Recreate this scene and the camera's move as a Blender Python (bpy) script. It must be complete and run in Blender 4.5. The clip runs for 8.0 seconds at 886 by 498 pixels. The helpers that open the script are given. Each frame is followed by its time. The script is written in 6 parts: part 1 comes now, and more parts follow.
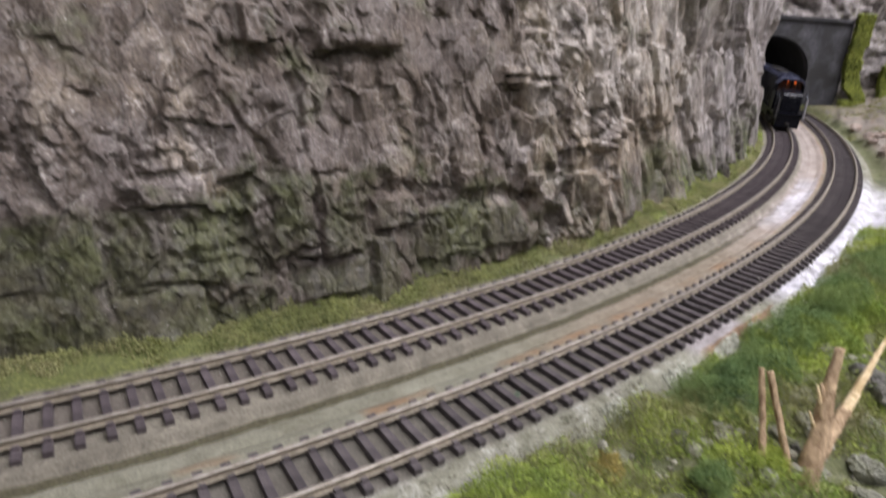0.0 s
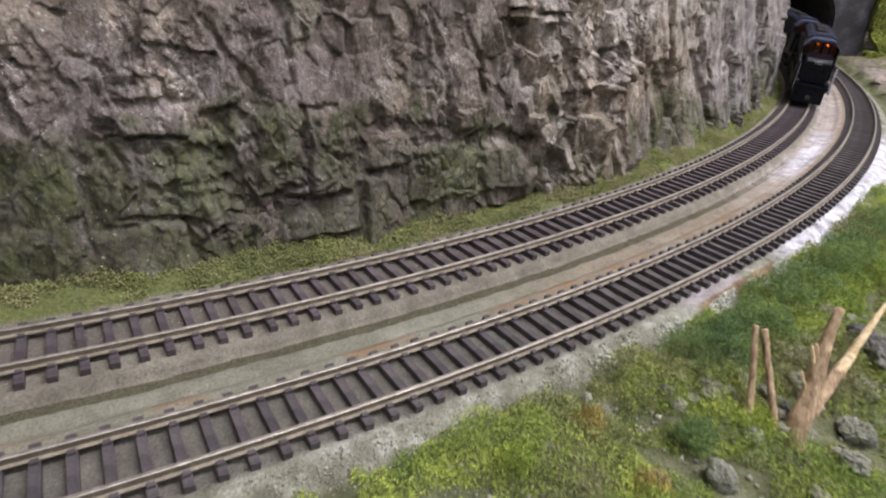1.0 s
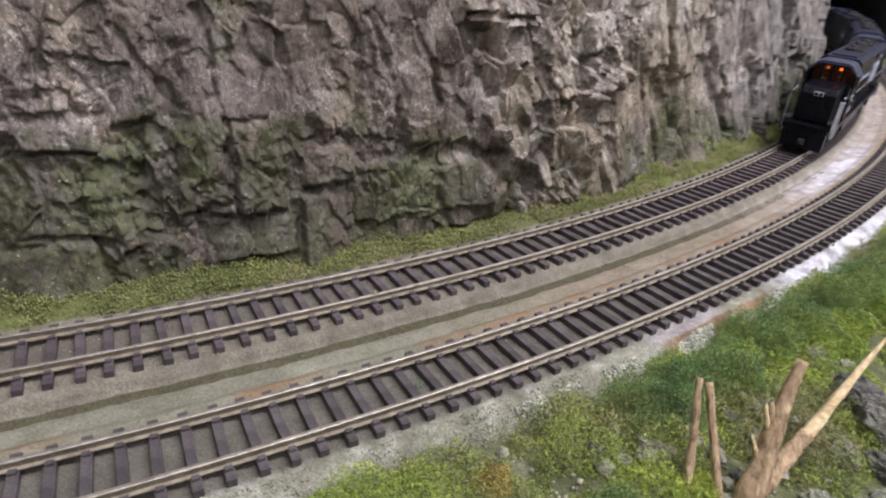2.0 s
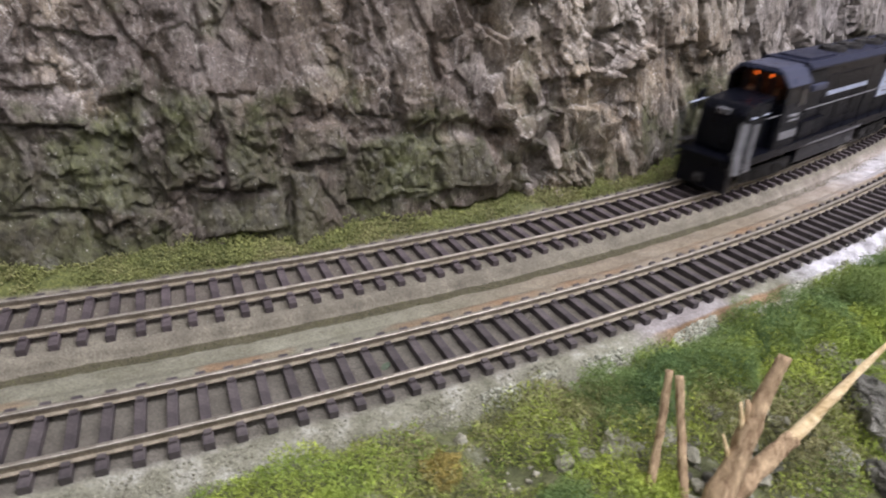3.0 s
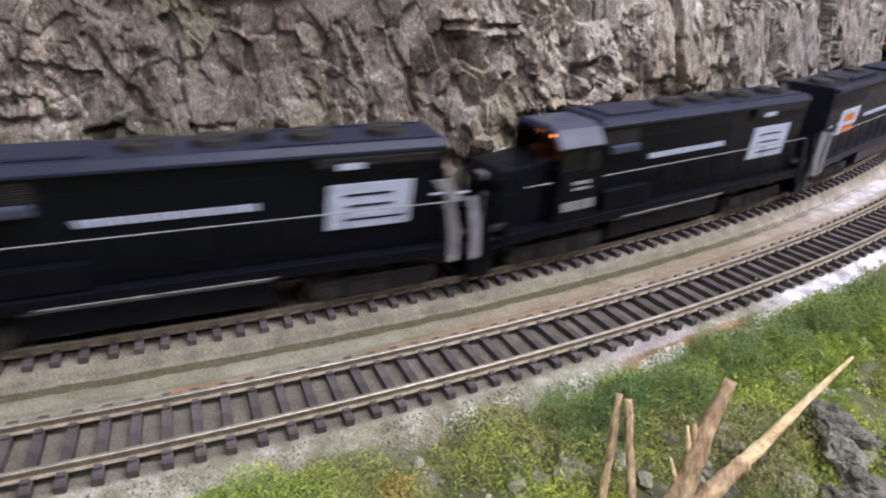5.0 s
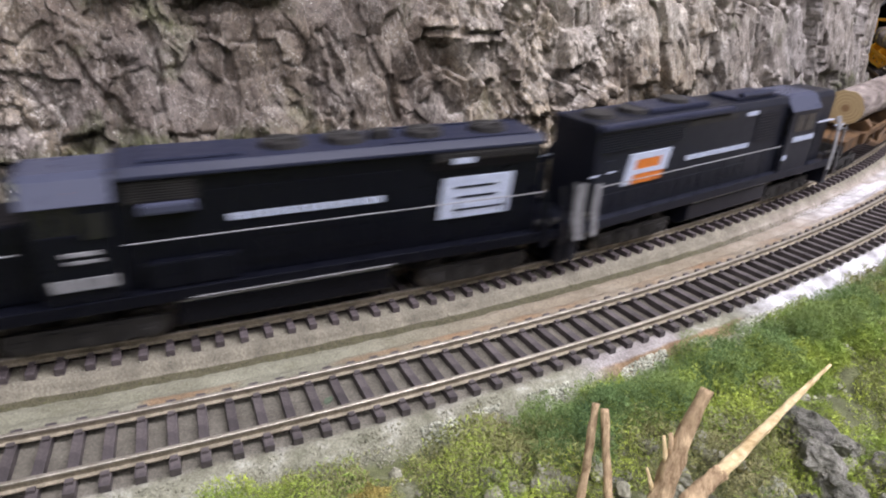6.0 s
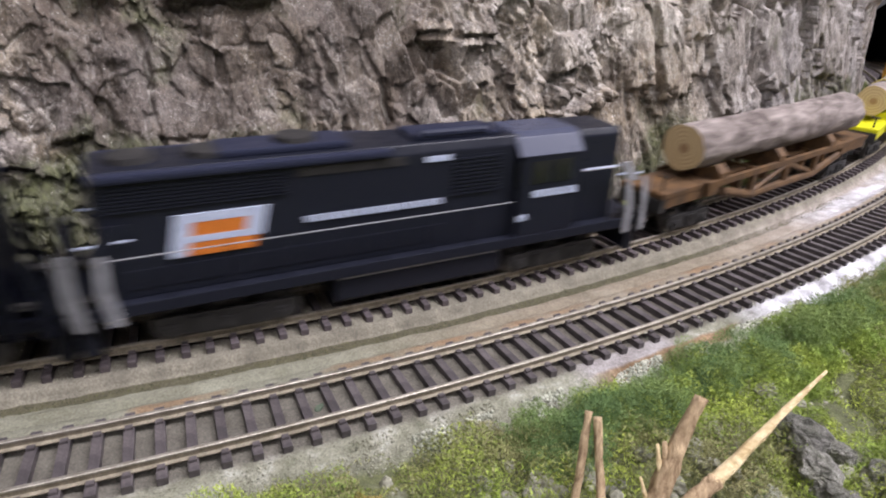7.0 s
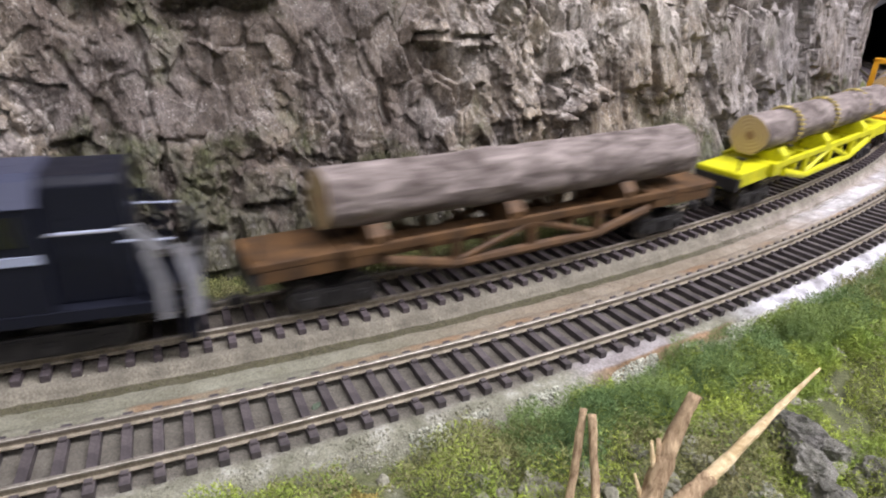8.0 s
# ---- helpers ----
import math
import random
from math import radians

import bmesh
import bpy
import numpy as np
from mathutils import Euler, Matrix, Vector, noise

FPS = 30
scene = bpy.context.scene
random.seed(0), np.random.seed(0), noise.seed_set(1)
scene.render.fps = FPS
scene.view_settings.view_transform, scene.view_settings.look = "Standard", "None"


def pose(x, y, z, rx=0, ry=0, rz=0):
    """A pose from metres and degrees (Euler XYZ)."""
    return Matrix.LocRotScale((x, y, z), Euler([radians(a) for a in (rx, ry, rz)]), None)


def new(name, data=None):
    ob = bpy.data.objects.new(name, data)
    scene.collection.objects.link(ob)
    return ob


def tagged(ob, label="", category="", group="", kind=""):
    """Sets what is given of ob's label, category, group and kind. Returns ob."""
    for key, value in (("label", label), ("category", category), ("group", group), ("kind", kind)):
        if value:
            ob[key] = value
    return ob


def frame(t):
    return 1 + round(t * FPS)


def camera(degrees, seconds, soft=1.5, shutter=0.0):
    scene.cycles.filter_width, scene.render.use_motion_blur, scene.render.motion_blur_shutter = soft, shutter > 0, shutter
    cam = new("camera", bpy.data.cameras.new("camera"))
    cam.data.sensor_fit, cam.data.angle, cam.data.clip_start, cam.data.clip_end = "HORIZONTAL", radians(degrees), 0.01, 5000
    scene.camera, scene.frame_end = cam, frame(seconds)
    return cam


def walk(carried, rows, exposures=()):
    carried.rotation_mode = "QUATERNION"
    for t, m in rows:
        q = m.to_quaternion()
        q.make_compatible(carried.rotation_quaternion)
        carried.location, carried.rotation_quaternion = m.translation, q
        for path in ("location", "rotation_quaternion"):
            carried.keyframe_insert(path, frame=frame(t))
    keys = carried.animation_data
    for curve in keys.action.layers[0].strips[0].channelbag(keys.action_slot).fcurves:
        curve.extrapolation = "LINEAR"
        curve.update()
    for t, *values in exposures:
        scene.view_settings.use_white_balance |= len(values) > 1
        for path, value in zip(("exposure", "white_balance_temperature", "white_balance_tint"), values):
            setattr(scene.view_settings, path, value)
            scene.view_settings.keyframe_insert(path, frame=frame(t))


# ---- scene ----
cam = camera(70.9, 8.0, soft=2.0, shutter=0.85)
PATH = [
    (0, 0.0353, 0.0413, 0.1202, 67.66, -4.08, 1.73),
    (0.5, 0.0425, 0.043, 0.1178, 63.46, -4.43, 2.19),
    (1, 0.0414, 0.0488, 0.1171, 62.39, -5.59, 3.14),
    (1.5, 0.063, 0.0636, 0.1176, 63.34, -5.09, 4.62),
    (2.8, 0.0997, 0.0825, 0.1134, 61.25, -2.94, 12.91),
    (3, 0.1059, 0.0837, 0.1125, 61.32, -2.76, 13.33),
    (3.5, 0.1091, 0.0836, 0.1131, 62.41, -3.09, 13.78),
    (4, 0.1141, 0.0821, 0.1137, 63.14, -2.72, 14.11),
    (4.5, 0.1167, 0.0815, 0.1138, 63.75, -2.63, 14.3),
    (6, 0.124, 0.0846, 0.1148, 64.6, -2.49, 13.67),
    (6.5, 0.1237, 0.0857, 0.1157, 64.72, -2.49, 13.61),
    (7, 0.1252, 0.087, 0.1147, 64.86, -2.52, 13.5),
    (7.5, 0.125, 0.0867, 0.1145, 64.9, -2.56, 13.48),
    (8, 0.1264, 0.0861, 0.1148, 64.93, -2.43, 13.41),
]
walk(cam, [(t, pose(*row)) for t, *row in PATH], exposures=[(0, 0.0, 6500, 10), (4.5, 0.08, 6500, 10), (6, 0.3, 6500, 10), (6.5, 0.27, 6500, 10), (8, 0.2, 6500, 10)])

# ---- the plan: an HO model railway on a wide curve, all in metres ----
CX, CY = -0.7333, 1.2268          # centre of the curve
RC, RN = 1.2340, 1.2873           # centre lines of the inner and the outer track
GAUGE = 0.0174                    # rail centre to rail centre
RAIL_TOP = 0.0026                 # tie tops lie at z = 0
A0, A1 = -1.60, -0.02             # stretch of the curve that is built (arc length on the inner track)


def at(a, v, z=0.0):
    """The place at arc length a, v metres outside the inner track's centre line."""
    th = a / RC
    return Vector((CX + (RC + v) * math.cos(th), CY + (RC + v) * math.sin(th), z))


def on_track(a, v=0.0, z=0.0, turn=0.0):
    p = at(a, v, z)
    return pose(p.x, p.y, p.z, 0, 0, math.degrees(a / RC) - 90 + turn)


# ---- light: the hall's fluorescent ceiling lights ----
world = bpy.data.worlds.new("hall")
scene.world = world
world.use_nodes = True
world.node_tree.nodes["Background"].inputs[0].default_value = (0.9, 0.93, 1.0, 1)
world.node_tree.nodes["Background"].inputs[1].default_value = 0.05


def ceiling_lamp(x, y, z, sx, sy, watts, rz=0):
    data = bpy.data.lights.new("tube_light", "AREA")
    data.shape, data.size, data.size_y, data.energy = "RECTANGLE", sx, sy, watts
    data.color = (1.0, 0.965, 1.065)
    ob = new("tube_light", data)
    ob.matrix_world = pose(x, y, z, 0, 0, rz)
    return ob


LIGHTS = [(0.75, 0.30, 30), (-0.6, -0.5, 3), (1.7, 0.7, 24), (0.6, -0.9, 13)]
for lx, ly, lw in LIGHTS:
    ceiling_lamp(lx, ly, 1.38, 1.2, 0.28, lw, 25)


# ---- materials ----
def material(name, rough=0.8, metal=0.0):
    m = bpy.data.materials.new(name)
    m.use_nodes = True
    b = m.node_tree.nodes["Principled BSDF"]
    b.inputs["Roughness"].default_value, b.inputs["Metallic"].default_value = rough, metal
    return m, m.node_tree, b


def node(nt, kind, **sets):
    n = nt.nodes.new(kind)
    for key, value in sets.items():
        n.inputs[key.replace("_", " ")].default_value = value
    return n


def noise_node(nt, vec, scale, detail=6.0, rough=0.6, distort=0.0):
    n = node(nt, "ShaderNodeTexNoise", Scale=scale, Detail=detail, Roughness=rough, Distortion=distort)
    nt.links.new(vec, n.inputs["Vector"])
    return n.outputs["Fac"]


def ramp(nt, fac, stops):
    r = nt.nodes.new("ShaderNodeValToRGB")
    while len(r.color_ramp.elements) < len(stops):
        r.color_ramp.elements.new(0.5)
    for e, (pos, col) in zip(r.color_ramp.elements, stops):
        e.position = pos
        e.color = (*col, 1) if not isinstance(col, (int, float)) else (col, col, col, 1)
    nt.links.new(fac, r.inputs["Fac"])
    return r.outputs["Color"]


def mix(nt, fac, a, b, kind="MIX"):
    m = nt.nodes.new("ShaderNodeMix")
    m.data_type, m.blend_type = "RGBA", kind
    for sock, value in ((m.inputs[0], fac), (m.inputs[6], a), (m.inputs[7], b)):
        if isinstance(value, (int, float)):
            sock.default_value = value
        elif isinstance(value, tuple):
            sock.default_value = (*value, 1)
        else:
            nt.links.new(value, sock)
    return m.outputs[2]


def maths(nt, op, a, b=0.0, clamp=False):
    m = nt.nodes.new("ShaderNodeMath")
    m.operation, m.use_clamp = op, clamp
    for sock, value in zip(m.inputs, (a, b)):
        if isinstance(value, (int, float)):
            sock.default_value = value
        else:
            nt.links.new(value, sock)
    return m.outputs[0]


def smooth(nt, x, lo, hi):
    m = nt.nodes.new("ShaderNodeMapRange")
    m.interpolation_type = "SMOOTHSTEP"
    m.inputs[1].default_value, m.inputs[2].default_value = lo, hi
    nt.links.new(x, m.inputs[0])
    return m.outputs[0]


def bump(nt, b, height, strength, dist):
    n = node(nt, "ShaderNodeBump", Strength=strength, Distance=dist)
    nt.links.new(height, n.inputs["Height"])
    nt.links.new(n.outputs[0], b.inputs["Normal"])


def coords(nt, which="Object"):
    return nt.nodes.new("ShaderNodeTexCoord").outputs[which]


def speckled(name, dark, light, scale, rough=0.8, metal=0.0, strength=0.3, dist=0.0003, per_object=0.0, per_island=0.0, patch=None):
    """A surface with grain at two scales between two colours."""
    m, nt, b = material(name, rough, metal)
    vec = coords(nt)
    col = ramp(nt, noise_node(nt, vec, scale), [(0.32, dark), (0.68, light)])
    fine = noise_node(nt, vec, scale * 7, 3)
    col = mix(nt, 0.25, col, ramp(nt, fine, [(0.3, 0.0), (0.7, 1.0)]), "OVERLAY")
    if patch:
        col = mix(nt, ramp(nt, noise_node(nt, vec, 32, 4, 0.6, 0.5), [(0.40, 0.0), (0.62, 1.0)]), col, patch)
    if per_object or per_island:
        if per_object:
            rnd = nt.nodes.new("ShaderNodeObjectInfo").outputs["Random"]
        else:
            rnd = nt.nodes.new("ShaderNodeNewGeometry").outputs["Random Per Island"]
        hsv = nt.nodes.new("ShaderNodeHueSaturation")
        k = per_object or per_island
        nt.links.new(maths(nt, "MULTIPLY_ADD", rnd, 2 * k), hsv.inputs["Value"])
        hsv.inputs["Value"].links[0].from_node.inputs[2].default_value = 1 - k
        nt.links.new(col, hsv.inputs["Color"])
        col = hsv.outputs[0]
    nt.links.new(col, b.inputs["Base Color"])
    bump(nt, b, fine, strength, dist)
    return m


def glossy_paint(name, base, rough=0.35, dust=0.15):
    """Thin model paint with a film of dust and faint wear."""
    m, nt, b = material(name, rough)
    vec = coords(nt)
    big = noise_node(nt, vec, 60, 5)
    lighter = tuple(min(1, c * 1.5 + 0.012) for c in base)
    nt.links.new(mix(nt, maths(nt, "MULTIPLY", big, dust), base, lighter), b.inputs["Base Color"])
    b.inputs["Specular IOR Level"].default_value = 0.18
    nt.links.new(ramp(nt, noise_node(nt, vec, 240, 4), [(0.3, rough * 0.8), (0.7, min(1, rough * 1.35))]), b.inputs["Roughness"])
    bump(nt, b, noise_node(nt, vec, 900, 2), 0.12, 0.0002)
    return m


def glowing(name, colour, strength):
    m, nt, b = material(name, 0.4)
    b.inputs["Base Color"].default_value = (0.01, 0.008, 0.008, 1)
    b.inputs["Emission Color"].default_value = (*colour, 1)
    vec = coords(nt)
    nt.links.new(maths(nt, "MULTIPLY", ramp(nt, noise_node(nt, vec, 150, 3), [(0.42, 0.05), (0.62, 1.0)]), strength), b.inputs["Emission Strength"])
    return m


def rock_material():
    m, nt, b = material("plaster_rock", 0.85)
    vec = coords(nt)
    sep = nt.nodes.new("ShaderNodeSeparateXYZ")
    nt.links.new(vec, sep.inputs[0])
    stretch = nt.nodes.new("ShaderNodeMapping")
    stretch.inputs["Scale"].default_value = (1.0, 1.0, 0.45)
    nt.links.new(vec, stretch.inputs["Vector"])
    broad = noise_node(nt, stretch.outputs[0], 22, 7, 0.62, 0.6)
    mid = noise_node(nt, vec, 95, 8, 0.65, 0.3)
    fine = noise_node(nt, vec, 520, 5, 0.7)
    grey = ramp(nt, mid, [(0.30, (0.095, 0.081, 0.070)), (0.48, (0.190, 0.164, 0.146)), (0.70, (0.36, 0.318, 0.287))])
    tan = ramp(nt, mid, [(0.30, (0.092, 0.069, 0.049)), (0.5, (0.198, 0.161, 0.117)), (0.72, (0.38, 0.325, 0.247))])
    col = mix(nt, ramp(nt, broad, [(0.42, 0.0), (0.6, 1.0)]), grey, tan)
    # warm ochre stone in the middle stretch and in blotches elsewhere
    warm = maths(nt, "MULTIPLY", smooth(nt, sep.outputs[0], 0.03, 0.09), smooth(nt, sep.outputs[0], 0.26, 0.17))
    warm = ramp(nt, maths(nt, "ADD", noise_node(nt, vec, 30, 5, 0.6, 0.5), maths(nt, "MULTIPLY", warm, 0.16)), [(0.52, 0.0), (0.70, 0.8)])
    col = mix(nt, warm, col, ramp(nt, mid, [(0.30, (0.115, 0.080, 0.048)), (0.5, (0.245, 0.190, 0.122)), (0.70, (0.44, 0.375, 0.275))]))
    chalk = maths(nt, "MULTIPLY", maths(nt, "MULTIPLY", smooth(nt, sep.outputs[0], 0.04, 0.09), smooth(nt, sep.outputs[0], 0.24, 0.17)), smooth(nt, sep.outputs[2], 0.055, 0.085))
    chalk = maths(nt, "MULTIPLY", chalk, ramp(nt, noise_node(nt, vec, 48, 5, 0.6, 0.4), [(0.36, 0.15), (0.56, 0.75)]))
    col = mix(nt, chalk, col, ramp(nt, mid, [(0.30, (0.235, 0.205, 0.175)), (0.52, (0.43, 0.39, 0.34)), (0.70, (0.58, 0.535, 0.48))]))
    chip = nt.nodes.new("ShaderNodeTexVoronoi")
    chip.inputs["Scale"].default_value = 210
    warp = nt.nodes.new("ShaderNodeVectorMath")
    warp.operation = "MULTIPLY_ADD"
    wn = node(nt, "ShaderNodeTexNoise", Scale=160.0, Detail=3.0)
    nt.links.new(stretch.outputs[0], wn.inputs["Vector"])
    nt.links.new(wn.outputs["Color"], warp.inputs[0])
    warp.inputs[1].default_value = (0.006, 0.006, 0.006)
    nt.links.new(stretch.outputs[0], warp.inputs[2])
    nt.links.new(warp.outputs[0], chip.inputs["Vector"])
    chip_v = nt.nodes.new("ShaderNodeSeparateColor")
    nt.links.new(chip.outputs["Color"], chip_v.inputs[0])
    crumb = ramp(nt, noise_node(nt, vec, 40, 4), [(0.42, 0.0), (0.60, 1.0)])
    col = mix(nt, maths(nt, "MULTIPLY", crumb, 0.42), col, chip_v.outputs[0], "OVERLAY")
    # dry-brushed light edges and chalky flakes
    edge = nt.nodes.new("ShaderNodeNewGeometry").outputs["Pointiness"]
    col = mix(nt, ramp(nt, edge, [(0.510, 0.0), (0.575, 0.9)]), col, (0.60, 0.56, 0.50))
    col = mix(nt, ramp(nt, fine, [(0.61, 0.0), (0.70, 0.8)]), col, (0.66, 0.62, 0.57))
    flake = noise_node(nt, vec, 330, 6, 0.72, 1.2)
    where = ramp(nt, noise_node(nt, vec, 75, 4, 0.6), [(0.46, 0.0), (0.58, 1.0)])
    col = mix(nt, maths(nt, "MULTIPLY", ramp(nt, flake, [(0.555, 0.0), (0.60, 0.85)]), where), col, (0.62, 0.575, 0.52))
    col = mix(nt, maths(nt, "MULTIPLY", ramp(nt, flake, [(0.36, 0.6), (0.42, 0.0)]), where), col, (0.075, 0.060, 0.048))
    # pale drips and brown streaks down the ribbed end
    drip = nt.nodes.new("ShaderNodeMapping")
    drip.inputs["Scale"].default_value = (1.0, 1.0, 0.07)
    nt.links.new(vec, drip.inputs["Vector"])
    ribs = smooth(nt, sep.outputs[0], 0.14, 0.24)
    col = mix(nt, maths(nt, "MULTIPLY", ribs, 0.62), col, ramp(nt, mid, [(0.30, (0.125, 0.112, 0.104)), (0.5, (0.275, 0.252, 0.242)), (0.70, (0.45, 0.42, 0.41))]))
    streak = noise_node(nt, drip.outputs[0], 85, 4, 0.55, 0.5)
    col = mix(nt, maths(nt, "MULTIPLY", ramp(nt, streak, [(0.60, 0.0), (0.72, 0.45)]), ribs), col, (0.56, 0.53, 0.50))
    col = mix(nt, maths(nt, "MULTIPLY", ramp(nt, streak, [(0.32, 0.35), (0.42, 0.0)]), ribs), col, (0.13, 0.11, 0.095))
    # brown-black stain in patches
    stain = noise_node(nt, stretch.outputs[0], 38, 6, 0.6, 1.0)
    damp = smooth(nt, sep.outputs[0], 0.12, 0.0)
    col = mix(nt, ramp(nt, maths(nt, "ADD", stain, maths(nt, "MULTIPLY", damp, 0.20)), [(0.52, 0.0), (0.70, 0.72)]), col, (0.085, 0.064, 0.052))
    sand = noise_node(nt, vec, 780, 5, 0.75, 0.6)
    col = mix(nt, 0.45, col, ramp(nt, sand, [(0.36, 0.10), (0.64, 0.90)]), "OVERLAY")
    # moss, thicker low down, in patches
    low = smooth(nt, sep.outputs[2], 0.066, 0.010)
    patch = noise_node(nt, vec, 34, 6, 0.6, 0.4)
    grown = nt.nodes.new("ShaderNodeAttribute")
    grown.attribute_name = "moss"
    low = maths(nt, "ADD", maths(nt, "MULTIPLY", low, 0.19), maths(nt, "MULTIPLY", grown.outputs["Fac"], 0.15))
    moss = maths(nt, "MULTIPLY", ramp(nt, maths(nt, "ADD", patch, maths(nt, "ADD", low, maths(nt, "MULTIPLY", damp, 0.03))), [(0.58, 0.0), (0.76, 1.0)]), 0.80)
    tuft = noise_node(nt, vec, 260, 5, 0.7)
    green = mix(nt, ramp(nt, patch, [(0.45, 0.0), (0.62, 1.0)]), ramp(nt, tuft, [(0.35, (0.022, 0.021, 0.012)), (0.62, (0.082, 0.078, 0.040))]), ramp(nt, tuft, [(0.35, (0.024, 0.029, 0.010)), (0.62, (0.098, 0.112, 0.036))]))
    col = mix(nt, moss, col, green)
    speck = noise_node(nt, vec, 900, 3, 0.7)
    col = mix(nt, ramp(nt, speck, [(0.66, 0.0), (0.71, 0.8)]), col, (0.66, 0.64, 0.58))
    nt.links.new(col, b.inputs["Base Color"])
    h = maths(nt, "ADD", maths(nt, "MULTIPLY", mid, 1.0), maths(nt, "MULTIPLY", fine, 0.6))
    h = maths(nt, "ADD", h, maths(nt, "ADD", maths(nt, "MULTIPLY", maths(nt, "MULTIPLY", flake, where), 0.9), maths(nt, "MULTIPLY", sand, 0.45)))
    h = maths(nt, "ADD", h, maths(nt, "MULTIPLY", maths(nt, "MULTIPLY", chip_v.outputs[1], crumb), 0.35))
    planes = []
    for size, rate in ((105.0, 0.46), (260.0, 0.62)):
        cell = nt.nodes.new("ShaderNodeTexVoronoi")
        cell.inputs["Scale"].default_value = size
        nt.links.new(warp.outputs[0], cell.inputs["Vector"])
        off, turn, dot = (nt.nodes.new("ShaderNodeVectorMath") for _ in range(3))
        off.operation, turn.operation, dot.operation = "SUBTRACT", "SUBTRACT", "DOT_PRODUCT"
        nt.links.new(warp.outputs[0], off.inputs[0])
        nt.links.new(cell.outputs["Position"], off.inputs[1])
        nt.links.new(cell.outputs["Color"], turn.inputs[0])
        turn.inputs[1].default_value = (0.5, 0.5, 0.5)
        nt.links.new(off.outputs[0], dot.inputs[0])
        nt.links.new(turn.outputs[0], dot.inputs[1])
        planes.append(maths(nt, "MULTIPLY", dot.outputs["Value"], 2 * rate))
    h = maths(nt, "ADD", maths(nt, "MULTIPLY", h, 0.0010), maths(nt, "ADD", planes[0], planes[1]))
    bump(nt, b, h, 0.68, 1.0)
    b.inputs["Specular IOR Level"].default_value = 0.5
    nt.links.new(ramp(nt, noise_node(nt, vec, 60, 4), [(0.40, 0.88), (0.62, 0.42)]), b.inputs["Roughness"])
    return m


def ground_material():
    """Painted scenery base: roadbeds, a mossy drain, tan strip, white spilt plaster. UV holds metres along and across."""
    m, nt, b = material("scenery_base", 0.9)
    vec = coords(nt)
    uv = nt.nodes.new("ShaderNodeUVMap")
    uv.uv_map = "plan"
    sep = nt.nodes.new("ShaderNodeSeparateXYZ")
    nt.links.new(uv.outputs[0], sep.inputs[0])
    wob = noise_node(nt, vec, 70, 5)
    fine = noise_node(nt, vec, 700, 5, 0.7)
    mid = noise_node(nt, vec, 120, 6, 0.6)
    v = maths(nt, "ADD", sep.outputs[1], maths(nt, "MULTIPLY", maths(nt, "SUBTRACT", wob, 0.5), 0.004))
    a = sep.outputs[0]
    # far roadbed: grey-green fine ballast; tan in between; greyer below the outer track
    ballast = ramp(nt, mid, [(0.3, (0.145, 0.130, 0.100)), (0.7, (0.270, 0.248, 0.190))])
    tan = ramp(nt, mid, [(0.3, (0.20, 0.165, 0.115)), (0.55, (0.285, 0.24, 0.175)), (0.75, (0.34, 0.30, 0.235))])
    green_tan = ramp(nt, mid, [(0.3, (0.185, 0.18, 0.125)), (0.7, (0.29, 0.285, 0.215))])
    tan = mix(nt, smooth(nt, a, -1.12, -1.02), green_tan, tan)
    col = mix(nt, smooth(nt, v, 0.0225, 0.0245), ballast, tan)
    drain = maths(nt, "MULTIPLY", smooth(nt, v, 0.0196, 0.0202), smooth(nt, v, 0.0244, 0.0236))
    col = mix(nt, maths(nt, "MULTIPLY", drain, 0.86), col, ramp(nt, fine, [(0.3, (0.040, 0.036, 0.017)), (0.7, (0.105, 0.095, 0.045))]))
    rust = maths(nt, "MULTIPLY", maths(nt, "MULTIPLY", smooth(nt, v, 0.031, 0.0335), smooth(nt, v, 0.0385, 0.037)), ramp(nt, noise_node(nt, vec, 28, 3), [(0.45, 0.0), (0.6, 0.8)]))
    col = mix(nt, rust, col, (0.30, 0.185, 0.10))
    under = ramp(nt, mid, [(0.3, (0.085, 0.075, 0.062)), (0.7, (0.16, 0.145, 0.12))])
    col = mix(nt, maths(nt, "MULTIPLY", smooth(nt, v, 0.0395, 0.0415), 0.9), col, under)
    inner = maths(nt, "MULTIPLY", smooth(nt, v, -0.0125, -0.0105), smooth(nt, v, 0.0105, 0.0085))
    col = mix(nt, maths(nt, "MULTIPLY", inner, 0.55), col, (0.10, 0.08, 0.072))
    # outer shoulder and scenery
    earth = ramp(nt, mid, [(0.3, (0.06, 0.068, 0.028)), (0.55, (0.13, 0.14, 0.06)), (0.78, (0.28, 0.28, 0.21))])
    col = mix(nt, smooth(nt, v, 0.0655, 0.069), col, ramp(nt, mid, [(0.34, (0.15, 0.150, 0.102)), (0.52, (0.265, 0.262, 0.195)), (0.70, (0.46, 0.455, 0.39))]))
    col = mix(nt, smooth(nt, v, 0.0745, 0.079), col, earth)
    # grassy strip at the foot of the rock
    turf = ramp(nt, fine, [(0.3, (0.055, 0.07, 0.02)), (0.7, (0.19, 0.205, 0.06))])
    col = mix(nt, smooth(nt, v, -0.0172, -0.0195), col, turf)
    # pinkish pale stretch and white plaster towards the tunnel
    far = smooth(nt, a, -0.95, -0.80)
    pale = maths(nt, "MULTIPLY", far, maths(nt, "MULTIPLY", smooth(nt, v, 0.0165, 0.020), smooth(nt, v, 0.038, 0.035)))
